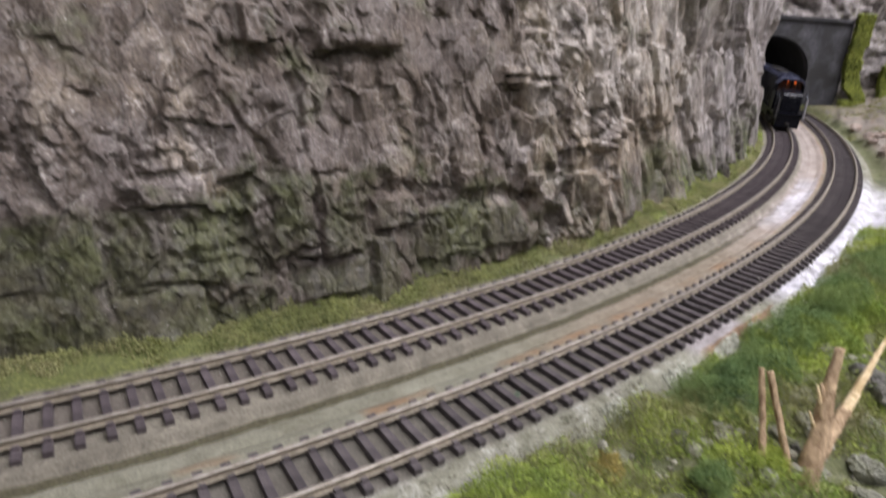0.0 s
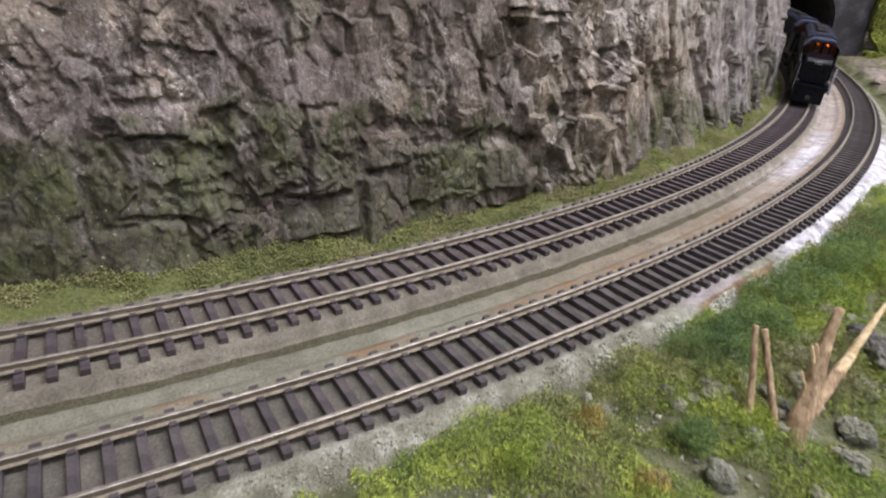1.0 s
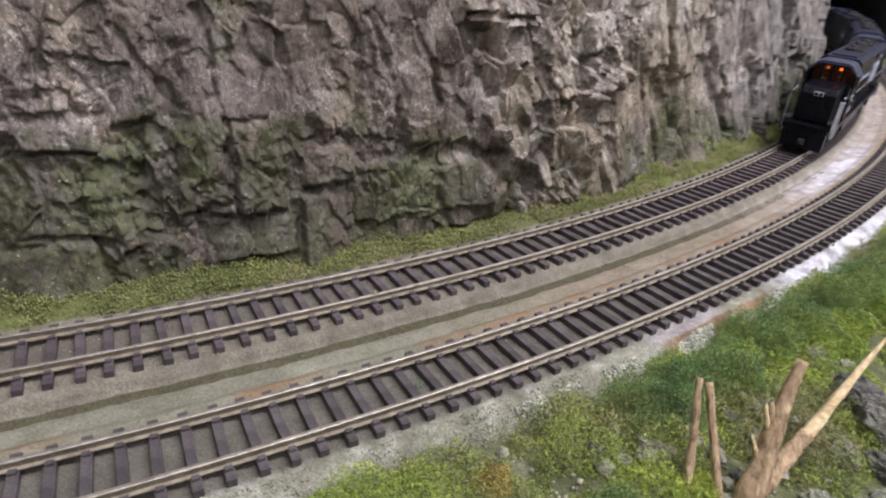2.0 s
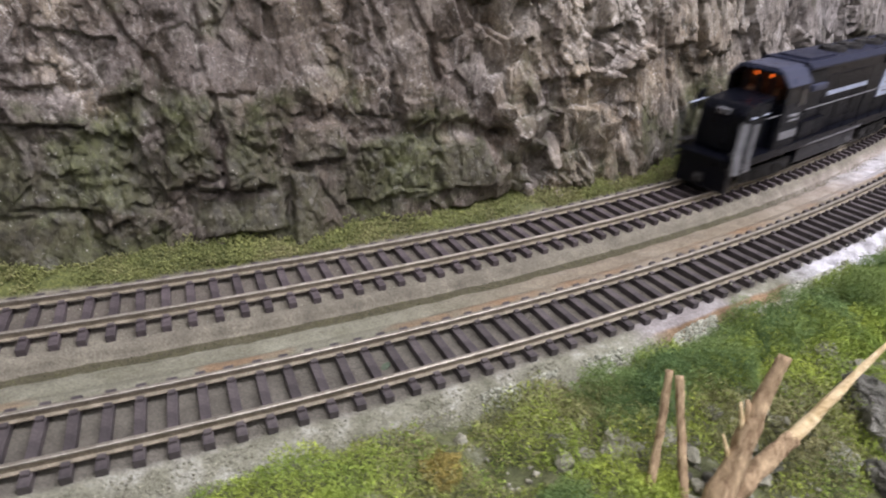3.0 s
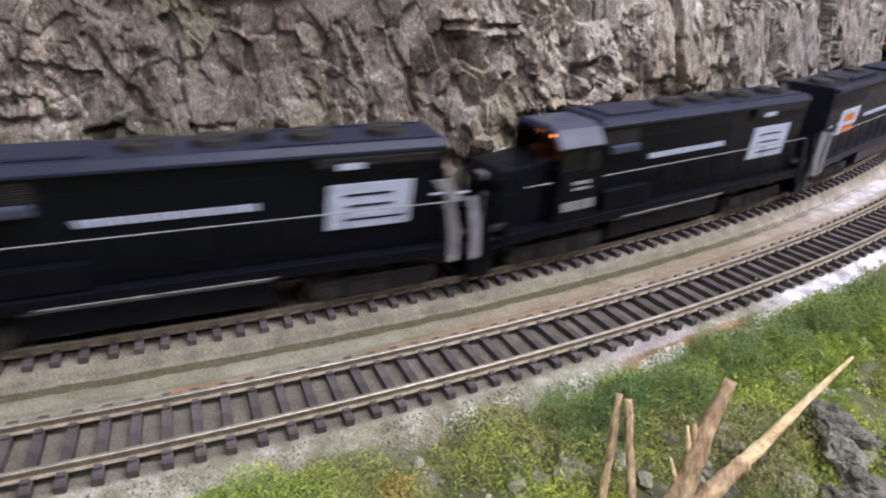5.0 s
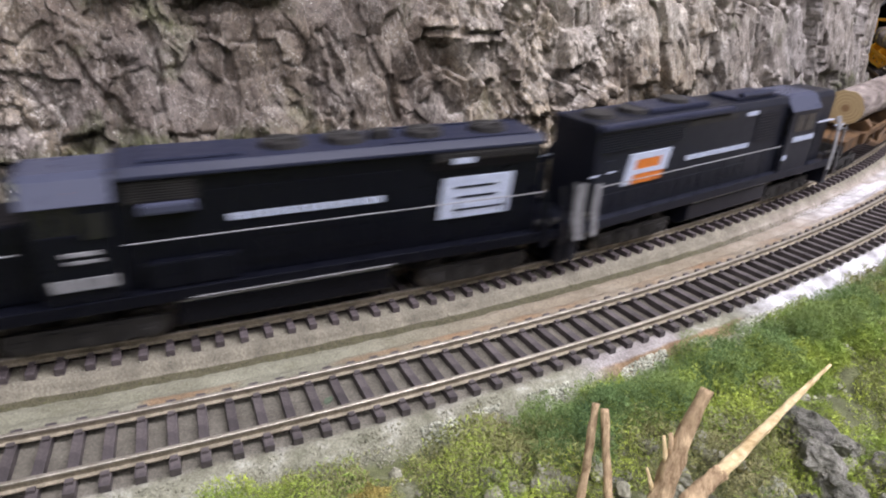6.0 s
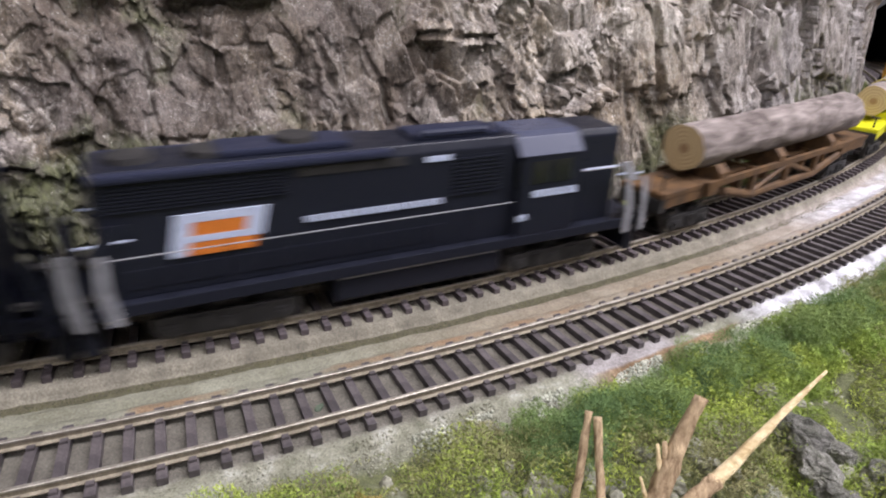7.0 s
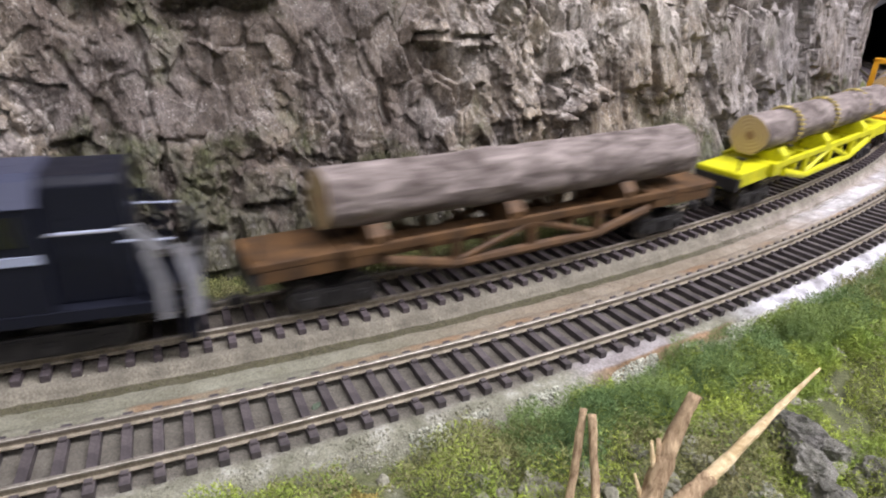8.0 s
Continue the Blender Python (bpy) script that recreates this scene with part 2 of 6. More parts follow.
    col = mix(nt, maths(nt, "MULTIPLY", pale, 0.8), col, ramp(nt, mid, [(0.35, (0.30, 0.25, 0.215)), (0.65, (0.50, 0.44, 0.40))]))
    spill_n = noise_node(nt, vec, 45, 5, 0.6, 0.5)
    spill = maths(nt, "MULTIPLY", maths(nt, "MULTIPLY", smooth(nt, a, -0.975, -0.945), smooth(nt, a, -0.62, -0.72)), maths(nt, "MULTIPLY", smooth(nt, v, 0.0655, 0.0680), smooth(nt, v, 0.098, 0.084)))
    spill2 = maths(nt, "MULTIPLY", maths(nt, "MULTIPLY", smooth(nt, a, -0.86, -0.81), smooth(nt, a, -0.66, -0.72)), maths(nt, "MULTIPLY", smooth(nt, v, 0.020, 0.024), smooth(nt, v, 0.037, 0.034)))
    spill = maths(nt, "MULTIPLY", maths(nt, "ADD", spill, maths(nt, "MULTIPLY", spill2, 0.75)), ramp(nt, spill_n, [(0.32, 0.0), (0.46, 1.0)]), True)
    col = mix(nt, spill, col, ramp(nt, mid, [(0.35, (0.36, 0.35, 0.37)), (0.50, (0.60, 0.59, 0.62)), (0.62, (0.76, 0.75, 0.79))]))
    slab = maths(nt, "MULTIPLY", maths(nt, "MULTIPLY", smooth(nt, a, -1.045, -1.032), smooth(nt, a, -0.995, -1.003)), maths(nt, "MULTIPLY", smooth(nt, v, 0.0645, 0.0655), smooth(nt, v, 0.0722, 0.0715)))
    col = mix(nt, slab, col, ramp(nt, mid, [(0.35, (0.25, 0.225, 0.215)), (0.7, (0.42, 0.39, 0.38))]))
    lip = maths(nt, "MULTIPLY", maths(nt, "MULTIPLY", smooth(nt, a, -1.04, -1.025), smooth(nt, a, -0.965, -0.975)), maths(nt, "MULTIPLY", smooth(nt, v, 0.0705, 0.0718), smooth(nt, v, 0.0752, 0.0742)))
    col = mix(nt, lip, col, ramp(nt, mid, [(0.35, (0.13, 0.08, 0.04)), (0.7, (0.36, 0.24, 0.14))]))
    # warm rubble beyond
    rub = maths(nt, "MULTIPLY", smooth(nt, v, 0.085, 0.10), smooth(nt, a, -0.80, -0.70))
    col = mix(nt, maths(nt, "MULTIPLY", rub, 0.85), col, ramp(nt, mid, [(0.3, (0.15, 0.12, 0.095)), (0.5, (0.28, 0.245, 0.215)), (0.66, (0.25, 0.175, 0.13)), (0.78, (0.38, 0.35, 0.315))]))
    grit = noise_node(nt, vec, 1500, 4, 0.7)
    col = mix(nt, 0.45, col, ramp(nt, grit, [(0.32, 0.12), (0.68, 0.88)]), "OVERLAY")
    col = mix(nt, ramp(nt, noise_node(nt, vec, 55, 5, 0.65), [(0.50, 0.0), (0.70, 0.35)]), col, (0.10, 0.09, 0.065))
    col = mix(nt, ramp(nt, fine, [(0.68, 0.0), (0.74, 0.5)]), col, (0.50, 0.49, 0.45))
    nt.links.new(col, b.inputs["Base Color"])
    bump(nt, b, maths(nt, "ADD", mid, maths(nt, "ADD", fine, maths(nt, "MULTIPLY", grit, 0.5))), 0.7, 0.0014)
    return m


def bark_material(name, dark, light, grain=130, along=(0.28, 1.0, 1.0)):
    m, nt, b = material(name, 0.9)
    vec = coords(nt)
    st = nt.nodes.new("ShaderNodeMapping")
    st.inputs["Scale"].default_value = along
    nt.links.new(vec, st.inputs["Vector"])
    n1 = noise_node(nt, st.outputs[0], grain, 7, 0.65, 0.4)
    n2 = noise_node(nt, vec, 60, 4)
    col = ramp(nt, n1, [(0.3, dark), (0.5, tuple((d + l) / 2 for d, l in zip(dark, light))), (0.68, light)])
    col = mix(nt, ramp(nt, n2, [(0.56, 0.0), (0.68, 0.75)]), col, dark)
    nt.links.new(col, b.inputs["Base Color"])
    bump(nt, b, n1, 0.8, 0.0012)
    return m


def cut_wood_material():
    m, nt, b = material("cut_wood", 0.8)
    vec = coords(nt)
    st = nt.nodes.new("ShaderNodeMapping")
    st.inputs["Scale"].default_value = (0.0, 1.0, 1.0)
    nt.links.new(vec, st.inputs["Vector"])
    w = nt.nodes.new("ShaderNodeTexWave")
    w.wave_type, w.rings_direction = "RINGS", "SPHERICAL"
    w.inputs["Scale"].default_value, w.inputs["Distortion"].default_value, w.inputs["Detail"].default_value = 170, 2.5, 3
    nt.links.new(st.outputs[0], w.inputs["Vector"])
    d = nt.nodes.new("ShaderNodeVectorMath")
    d.operation = "LENGTH"
    nt.links.new(st.outputs[0], d.inputs[0])
    col = ramp(nt, w.outputs["Fac"], [(0.1, (0.44, 0.32, 0.17)), (0.9, (0.56, 0.43, 0.24))])
    heart = smooth(nt, d.outputs["Value"], 0.0035, 0.001)
    col = mix(nt, maths(nt, "MULTIPLY", heart, 0.75), col, (0.22, 0.11, 0.05))
    nt.links.new(col, b.inputs["Base Color"])
    return m


ROCK = rock_material()
GROUND = ground_material()
TIE = speckled("brown_plastic_tie", (0.042, 0.034, 0.036), (0.108, 0.088, 0.092), 160, 0.6, per_object=0.22)
TIE_DARK = speckled("dark_plastic_tie", (0.04, 0.034, 0.036), (0.10, 0.085, 0.085), 160, 0.55, per_object=0.22)
RAIL = speckled("nickel_rail", (0.30, 0.27, 0.22), (0.48, 0.44, 0.38), 300, 0.50, 0.75, 0.15)
RAIL_SIDE = speckled("painted_rail_side", (0.15, 0.125, 0.085), (0.29, 0.25, 0.185), 260, 0.7)
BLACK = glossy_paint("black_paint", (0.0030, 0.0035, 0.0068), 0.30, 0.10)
BLUE_BLACK = glossy_paint("blue_black_paint", (0.0105, 0.0118, 0.0190), 0.34, 0.2)
# dusty roof tops: bluer and lighter than the body, for light reflected from above
ROOF_BLACK = glossy_paint("dusty_black_roof_sheen", (0.018, 0.021, 0.040), 0.34, 0.4)
# cab roofs paler still: the lit band of the slopes is in the colour
CAB_ROOF = glossy_paint("dusty_cab_roof_sheen", (0.050, 0.055, 0.086), 0.30, 0.4)
DARK = speckled("dark_running_gear", (0.008, 0.0075, 0.0075), (0.030, 0.027, 0.026), 220, 0.75)
GREY = speckled("light_grey_paint", (0.20, 0.20, 0.215), (0.30, 0.30, 0.32), 200, 0.55)
WHITE = speckled("white_lettering", (0.38, 0.43, 0.57), (0.52, 0.57, 0.70), 400, 0.5)
ORANGE = speckled("orange_lettering", (0.48, 0.13, 0.015), (0.64, 0.19, 0.025), 300, 0.5)
GLASS, _nt, _b = material("dark_window", 0.08)
_b.inputs["Base Color"].default_value = (0.012, 0.012, 0.014, 1)
BULB = glowing("warm_bulb", (1.0, 0.24, 0.03), 5.0)
BULB_DIM = glowing("dim_bulb", (1.0, 0.16, 0.02), 1.6)
LINING = speckled("brown_cab_lining", (0.10, 0.045, 0.02), (0.26, 0.13, 0.07), 300, 0.7)
STEEL = speckled("wheel_steel", (0.05, 0.045, 0.042), (0.16, 0.15, 0.145), 300, 0.4, 0.7)
BROWN = speckled("brown_car_paint", (0.044, 0.022, 0.008), (0.128, 0.064, 0.021), 130, 0.7)
YELLOW = speckled("bright_yellow_paint", (0.50, 0.50, 0.004), (0.70, 0.67, 0.010), 120, 0.5, strength=0.1)
ORANGE_CAR = speckled("orange_car_paint", (0.70, 0.33, 0.01), (0.86, 0.44, 0.02), 120, 0.5, strength=0.1)
BARK = bark_material("grey_bark", (0.065, 0.048, 0.042), (0.34, 0.29, 0.265), 190)
CUT = cut_wood_material()
TWIG = bark_material("twig_bark", (0.15, 0.088, 0.044), (0.62, 0.46, 0.28), 620, (1.0, 0.5, 0.3))
SPLINTER = bark_material("pale_split_wood", (0.42, 0.29, 0.13), (0.84, 0.69, 0.43), 380, (0.6, 0.6, 0.9))
CONCRETE = speckled("grey_concrete", (0.030, 0.030, 0.033), (0.105, 0.105, 0.112), 28, 0.85, patch=(0.032, 0.032, 0.030))
FOLIAGE = speckled("green_foam_foliage", (0.055, 0.108, 0.036), (0.190, 0.295, 0.098), 110, 0.85, per_island=0.3, patch=(0.20, 0.275, 0.080))
GRASS = speckled("yellow_green_turf", (0.22, 0.28, 0.040), (0.54, 0.62, 0.115), 150, 0.9, per_island=0.4, patch=(0.20, 0.29, 0.055))
MOSS = speckled("mossy_turf", (0.13, 0.15, 0.048), (0.29, 0.31, 0.105), 60, 0.9, per_island=0.3, patch=(0.28, 0.265, 0.12))
WALL_MOSS = speckled("yellow_green_moss", (0.09, 0.11, 0.012), (0.24, 0.27, 0.045), 60, 0.9, per_island=0.35)
WEED = speckled("dark_weeds", (0.035, 0.036, 0.014), (0.10, 0.10, 0.04), 60, 0.9, per_island=0.5)
STRAW = speckled("straw_turf", (0.24, 0.19, 0.05), (0.46, 0.37, 0.11), 60, 0.9, per_island=0.4)
PEBBLE = speckled("pale_gravel", (0.15, 0.145, 0.10), (0.36, 0.35, 0.275), 130, 0.85, per_island=0.35)
CHALK = speckled("chalky_crumbs", (0.22, 0.23, 0.17), (0.52, 0.52, 0.43), 200, 0.9, per_island=0.3)
STONE = speckled("dark_grey_stone", (0.038, 0.036, 0.030), (0.46, 0.44, 0.39), 330, 0.9, strength=1.0, dist=0.0018, per_object=0.3, patch=(0.17, 0.175, 0.115))
PLAIN = speckled("hall_paint", (0.66, 0.66, 0.65), (0.74, 0.74, 0.73), 3, 0.9)
# near-black colour stands in for the shade inside the tunnel
TUNNEL_SHADE = speckled("shade_dark_lining", (0.02, 0.02, 0.02), (0.05, 0.05, 0.05), 40, 0.95)
BENCH = speckled("bench_plywood", (0.20, 0.14, 0.085), (0.34, 0.25, 0.16), 25, 0.7)
SCRAP = speckled("dull_green_scrap", (0.05, 0.07, 0.045), (0.12, 0.15, 0.10), 300, 0.8)
RUBBLE = speckled("tan_rubble", (0.20, 0.16, 0.13), (0.46, 0.40, 0.35), 90, 0.9, strength=0.8, dist=0.001, per_object=0.2, patch=(0.34, 0.25, 0.19))
MOSSY_STONE = speckled("mossy_stone", (0.13, 0.13, 0.105), (0.42, 0.415, 0.36), 190, 0.9, strength=1.0, dist=0.0016, per_object=0.2, patch=(0.22, 0.235, 0.11))


# ---- mesh helpers ----
def part(name, bm, mat, parent=None, label="", smooth_shade=False):
    me = bpy.data.meshes.new(name)
    bmesh.ops.recalc_face_normals(bm, faces=bm.faces)
    bm.to_mesh(me)
    bm.free()
    for m in mat if isinstance(mat, (list, tuple)) else [mat]:
        me.materials.append(m)
    if smooth_shade:
        me.polygons.foreach_set("use_smooth", [True] * len(me.polygons))
    ob = new(name, me)
    if parent is not None:
        ob.parent = parent
    return tagged(ob, label)


def box(bm, x, y, z, bevel=0.0):
    """A box between the limits x, y, z (pairs), with rounded edges."""
    made = bmesh.ops.create_cube(bm, size=1.0)["verts"]
    for v in made:
        v.co = Vector((x[0] + (v.co.x + 0.5) * (x[1] - x[0]), y[0] + (v.co.y + 0.5) * (y[1] - y[0]), z[0] + (v.co.z + 0.5) * (z[1] - z[0])))
    if bevel:
        edges = list({e for v in made for e in v.link_edges})
        bmesh.ops.bevel(bm, geom=edges, offset=bevel, segments=2, affect="EDGES", profile=0.6)
    return bm


def boxes(*specs, bevel=0.0):
    bm = bmesh.new()
    for x, y, z in specs:
        box(bm, x, y, z, bevel)
    return bm


def prism(profile, x0, x1, bevel=0.0):
    """A profile of (y, z) corners drawn out along x."""
    bm = bmesh.new()
    one = [bm.verts.new((x0, y, z)) for y, z in profile]
    two = [bm.verts.new((x1, y, z)) for y, z in profile]
    bm.faces.new(one)
    bm.faces.new(two[::-1])
    n = len(profile)
    for i in range(n):
        bm.faces.new((one[i], two[i], two[(i + 1) % n], one[(i + 1) % n]))
    if bevel:
        bmesh.ops.bevel(bm, geom=list(bm.edges), offset=bevel, segments=2, affect="EDGES", profile=0.6)
    return bm


def side_prism(profile, y0, y1, bevel=0.0):
    """A profile of (x, z) corners drawn out along y."""
    bm = prism([(-x, z) for x, z in profile], y0, y1, bevel)
    for v in bm.verts:
        v.co = Vector((-v.co.y, v.co.x, v.co.z))
    return bm


def rod(bm, p, q, r, sides=6):
    p, q = Vector(p), Vector(q)
    d = q - p
    m = Matrix.Translation((p + q) / 2) @ d.to_track_quat("Z", "Y").to_matrix().to_4x4()
    bmesh.ops.create_cone(bm, cap_ends=True, segments=sides, radius1=r, radius2=r, depth=d.length, matrix=m)
    return bm


def rods(pairs, r, sides=6):
    bm = bmesh.new()
    for p, q in pairs:
        rod(bm, p, q, r, sides)
    return bm


def grid_mesh(name, pts, mat, parent=None, uv=None, flip=False, smooth_shade=True):
    """A sheet from an array of points (rows, columns, 3)."""
    h, w = pts.shape[:2]
    me = bpy.data.meshes.new(name)
    i = np.arange(h * w).reshape(h, w)
    q = np.stack([i[:-1, :-1], i[:-1, 1:], i[1:, 1:], i[1:, :-1]], -1).reshape(-1, 4)
    if flip:
        q = q[:, ::-1]
    me.vertices.add(h * w)
    me.vertices.foreach_set("co", pts.reshape(-1).astype(np.float32))
    me.loops.add(q.size)
    me.loops.foreach_set("vertex_index", q.reshape(-1).astype(np.int32))
    me.polygons.add(len(q))
    me.polygons.foreach_set("loop_start", np.arange(0, q.size, 4, dtype=np.int32))
    me.polygons.foreach_set("loop_total", np.full(len(q), 4, dtype=np.int32))
    me.update(calc_edges=True)
    me.polygons.foreach_set("use_smooth", np.full(len(q), smooth_shade))
    if uv is not None:
        layer = me.uv_layers.new(name="plan")
        layer.data.foreach_set("uv", uv.reshape(-1, 2)[q.reshape(-1)].reshape(-1).astype(np.float32))
    me.materials.append(mat)
    ob = new(name, me)
    if parent is not None:
        ob.parent = parent
    return ob


OCTA = np.array([(1, 0, 0), (-1, 0, 0), (0, 1, 0), (0, -1, 0), (0, 0, 1), (0, 0, -1)], float)
OCTA_F = np.array([(0, 2, 4), (2, 1, 4), (1, 3, 4), (3, 0, 4), (2, 0, 5), (1, 2, 5), (3, 1, 5), (0, 3, 5)])
BLADE = np.array([(-0.12, 0, -0.5), (0.12, 0, -0.5), (0.05, 0.12, 0.15), (0, 0.3, 0.6)], float)
BLADE_F = np.array([(0, 1, 2), (0, 2, 3)])
TETRA = np.array([(1, 0, -0.4), (-0.5, 0.87, -0.4), (-0.5, -0.87, -0.4), (0, 0, 1.1)], float)
TETRA_F = np.array([(0, 2, 1), (0, 1, 3), (1, 2, 3), (2, 0, 3)])


def crumbs(name, centres, sizes, mat, rng, shape=(OCTA, OCTA_F), flat=0.45, parent=None):
    """Many small crumbs of ground foam, leaf bits or grit, joined into one mesh."""
    verts, faces = shape
    n = len(centres)
    k = rng.normal(size=(n, 4))
    k /= np.linalg.norm(k, axis=1, keepdims=True)
    w, x, y, z = k.T
    rot = np.stack([1 - 2 * (y * y + z * z), 2 * (x * y - z * w), 2 * (x * z + y * w), 2 * (x * y + z * w), 1 - 2 * (x * x + z * z), 2 * (y * z - x * w), 2 * (x * z - y * w), 2 * (y * z + x * w), 1 - 2 * (x * x + y * y)], -1).reshape(n, 3, 3)
    scale = np.asarray(sizes)[:, None] * (1 - flat + 2 * flat * rng.random((n, 3)))
    pts = np.einsum("nij,nkj->nki", rot, verts[None] * scale[:, None, :]) + np.asarray(centres)[:, None, :]
    f = (faces[None] + (np.arange(n) * len(verts))[:, None, None]).reshape(-1, 3)
    me = bpy.data.meshes.new(name)
    me.vertices.add(n * len(verts))
    me.vertices.foreach_set("co", pts.reshape(-1).astype(np.float32))
    me.loops.add(f.size)
    me.loops.foreach_set("vertex_index", f.reshape(-1).astype(np.int32))
    me.polygons.add(len(f))
    me.polygons.foreach_set("loop_start", np.arange(0, f.size, 3, dtype=np.int32))
    me.polygons.foreach_set("loop_total", np.full(len(f), 3, dtype=np.int32))
    me.update(calc_edges=True)
    me.materials.append(mat)
    ob = new(name, me)
    if parent is not None:
        ob.parent = parent
    return ob


# ---- numeric noise for the large surfaces ----
def lattice(ix, iy, seed):
    h = (ix.astype(np.int64) * 374761393 + iy.astype(np.int64) * 668265263 + seed * 1442695041) & 0x7FFFFFFF
    h = ((h ^ (h >> 13)) * 1274126177) & 0x7FFFFFFF
    h = ((h ^ (h >> 16)) * 2246822519) & 0x7FFFFFFF
    return ((h ^ (h >> 15)) & 0xFFFFF) / float(0xFFFFF)


def value_noise(x, y, seed):
    ix, iy = np.floor(x), np.floor(y)
    fx, fy = x - ix, y - iy
    fx, fy = fx * fx * (3 - 2 * fx), fy * fy * (3 - 2 * fy)
    a, b = lattice(ix, iy, seed), lattice(ix + 1, iy, seed)
    c, d = lattice(ix, iy + 1, seed), lattice(ix + 1, iy + 1, seed)
    return (a * (1 - fx) + b * fx) * (1 - fy) + (c * (1 - fx) + d * fx) * fy - 0.5


def fbm(x, y, seed, octaves=4, gain=0.5):
    total, amp = 0, 1.0
    for k in range(octaves):
        total = total + amp * value_noise(x * 2 ** k, y * 2 ** k, seed + 17 * k)
        amp *= gain
    return total


def cells(x, y, seed):
    """Voronoi cells: two random values of the nearest cell, the offset from its centre and the distance to its border."""
    ix, iy = np.floor(x), np.floor(y)
    f1, f2 = np.full(x.shape, 9.0), np.full(x.shape, 9.0)
    r1, r2, r3, ox, oy = (np.zeros(x.shape) for _ in range(5))
    for dx in (-1, 0, 1):
        for dy in (-1, 0, 1):
            cx, cy = ix + dx, iy + dy
            px, py = cx + 0.08 + 0.84 * lattice(cx, cy, seed), cy + 0.08 + 0.84 * lattice(cx, cy, seed + 5)
            d = np.hypot(x - px, y - py)
            near = d < f1
            f2 = np.where(near, f1, np.minimum(f2, d))
            f1 = np.where(near, d, f1)
            r1 = np.where(near, lattice(cx, cy, seed + 9), r1)
            r2 = np.where(near, lattice(cx, cy, seed + 13), r2)
            r3 = np.where(near, lattice(cx, cy, seed + 21), r3)
            ox, oy = np.where(near, x - px, ox), np.where(near, y - py, oy)
    return r1, r2, r3, ox, oy, f2 - f1


def facets(x, y, seed, slope):
    """Broken faces: every cell has its own depth and tilt."""
    r1, r2, r3, ox, oy, rim = cells(x, y, seed)
    return (r1 - 0.5) + slope * ((r2 - 0.5) * ox + (r3 - 0.5) * oy) * 2, rim


def step(x, lo, hi):
    t = np.clip((x - lo) / (hi - lo), 0, 1)
    return t * t * (3 - 2 * t)


# ---- the rock face ----
# slabs with flat faces: along, height, half width, half height, lean, how far proud, tilt across
LOWER_SLABS = [
    (-1.1535, 0.0380, 0.0078, 0.0142, 0.02, 0.0042, 0.5), (-1.1348, 0.0372, 0.0082, 0.0150, 0.06, 0.0050, -0.6),
    (-1.1945, 0.0500, 0.0092, 0.0034, 0.00, 0.0030, 0.2), (-1.1990, 0.0310, 0.0165, 0.0135, 0.05, 0.0016, 0.8),
    (-1.1745, 0.0290, 0.0080, 0.0120, -0.35, -0.0012, -0.5), (-1.2060, 0.0065, 0.0160, 0.0100, 0.00, 0.0062, 0.4),
    (-1.1380, 0.0120, 0.0150, 0.0060, 0.00, 0.0022, 0.3), (-1.1155, 0.0120, 0.0052, 0.0135, 0.00, 0.0060, -0.9),
    (-1.1085, 0.0345, 0.0100, 0.0056, 0.00, 0.0048, 0.0), (-1.0800, 0.0230, 0.0180, 0.0105, 0.10, 0.0036, 0.5),
    (-1.0470, 0.0205, 0.0130, 0.0085, -0.15, 0.0052, -0.4), (-1.2400, 0.0260, 0.0170, 0.0240, 0.05, 0.0040, 0.6),
]
UPPER_SLABS = [
    (-1.1545, 0.0660, 0.0052, 0.0108, 0.08, 0.0026, 0.5), (-1.1372, 0.0640, 0.0090, 0.0100, 0.04, 0.0018, -0.5),
    (-1.1690, 0.0650, 0.0052, 0.0100, 0.45, 0.0030, 0.7), (-1.1560, 0.0870, 0.0050, 0.0080, 0.10, 0.0030, 0.3),
    (-1.0685, 0.0545, 0.0068, 0.0152, -0.10, 0.0060, 0.8), (-1.0512, 0.0505, 0.0072, 0.0110, 0.02, 0.0036, -0.8),
    (-1.1170, 0.1080, 0.0180, 0.0090, 0.12, 0.0130, -0.2), (-1.1570, 0.1060, 0.0060, 0.0060, 0.00, 0.0090, 0.4),
    (-1.0373, 0.0905, 0.0078, 0.0018, 0.05, 0.0052, 0.0), (-1.0373, 0.0862, 0.0076, 0.0016, 0.02, 0.0040, 0.2),
    (-1.0180, 0.0895, 0.0088, 0.0022, -0.06, 0.0050, 0.1), (-1.0180, 0.0845, 0.0080, 0.0016, 0.05, 0.0038, 0.1),
    (-0.9633, 0.0790, 0.0105, 0.0070, 0.25, 0.0055, -0.6), (-0.9950, 0.0600, 0.0120, 0.0075, 0.30, 0.0030, 0.8),
]
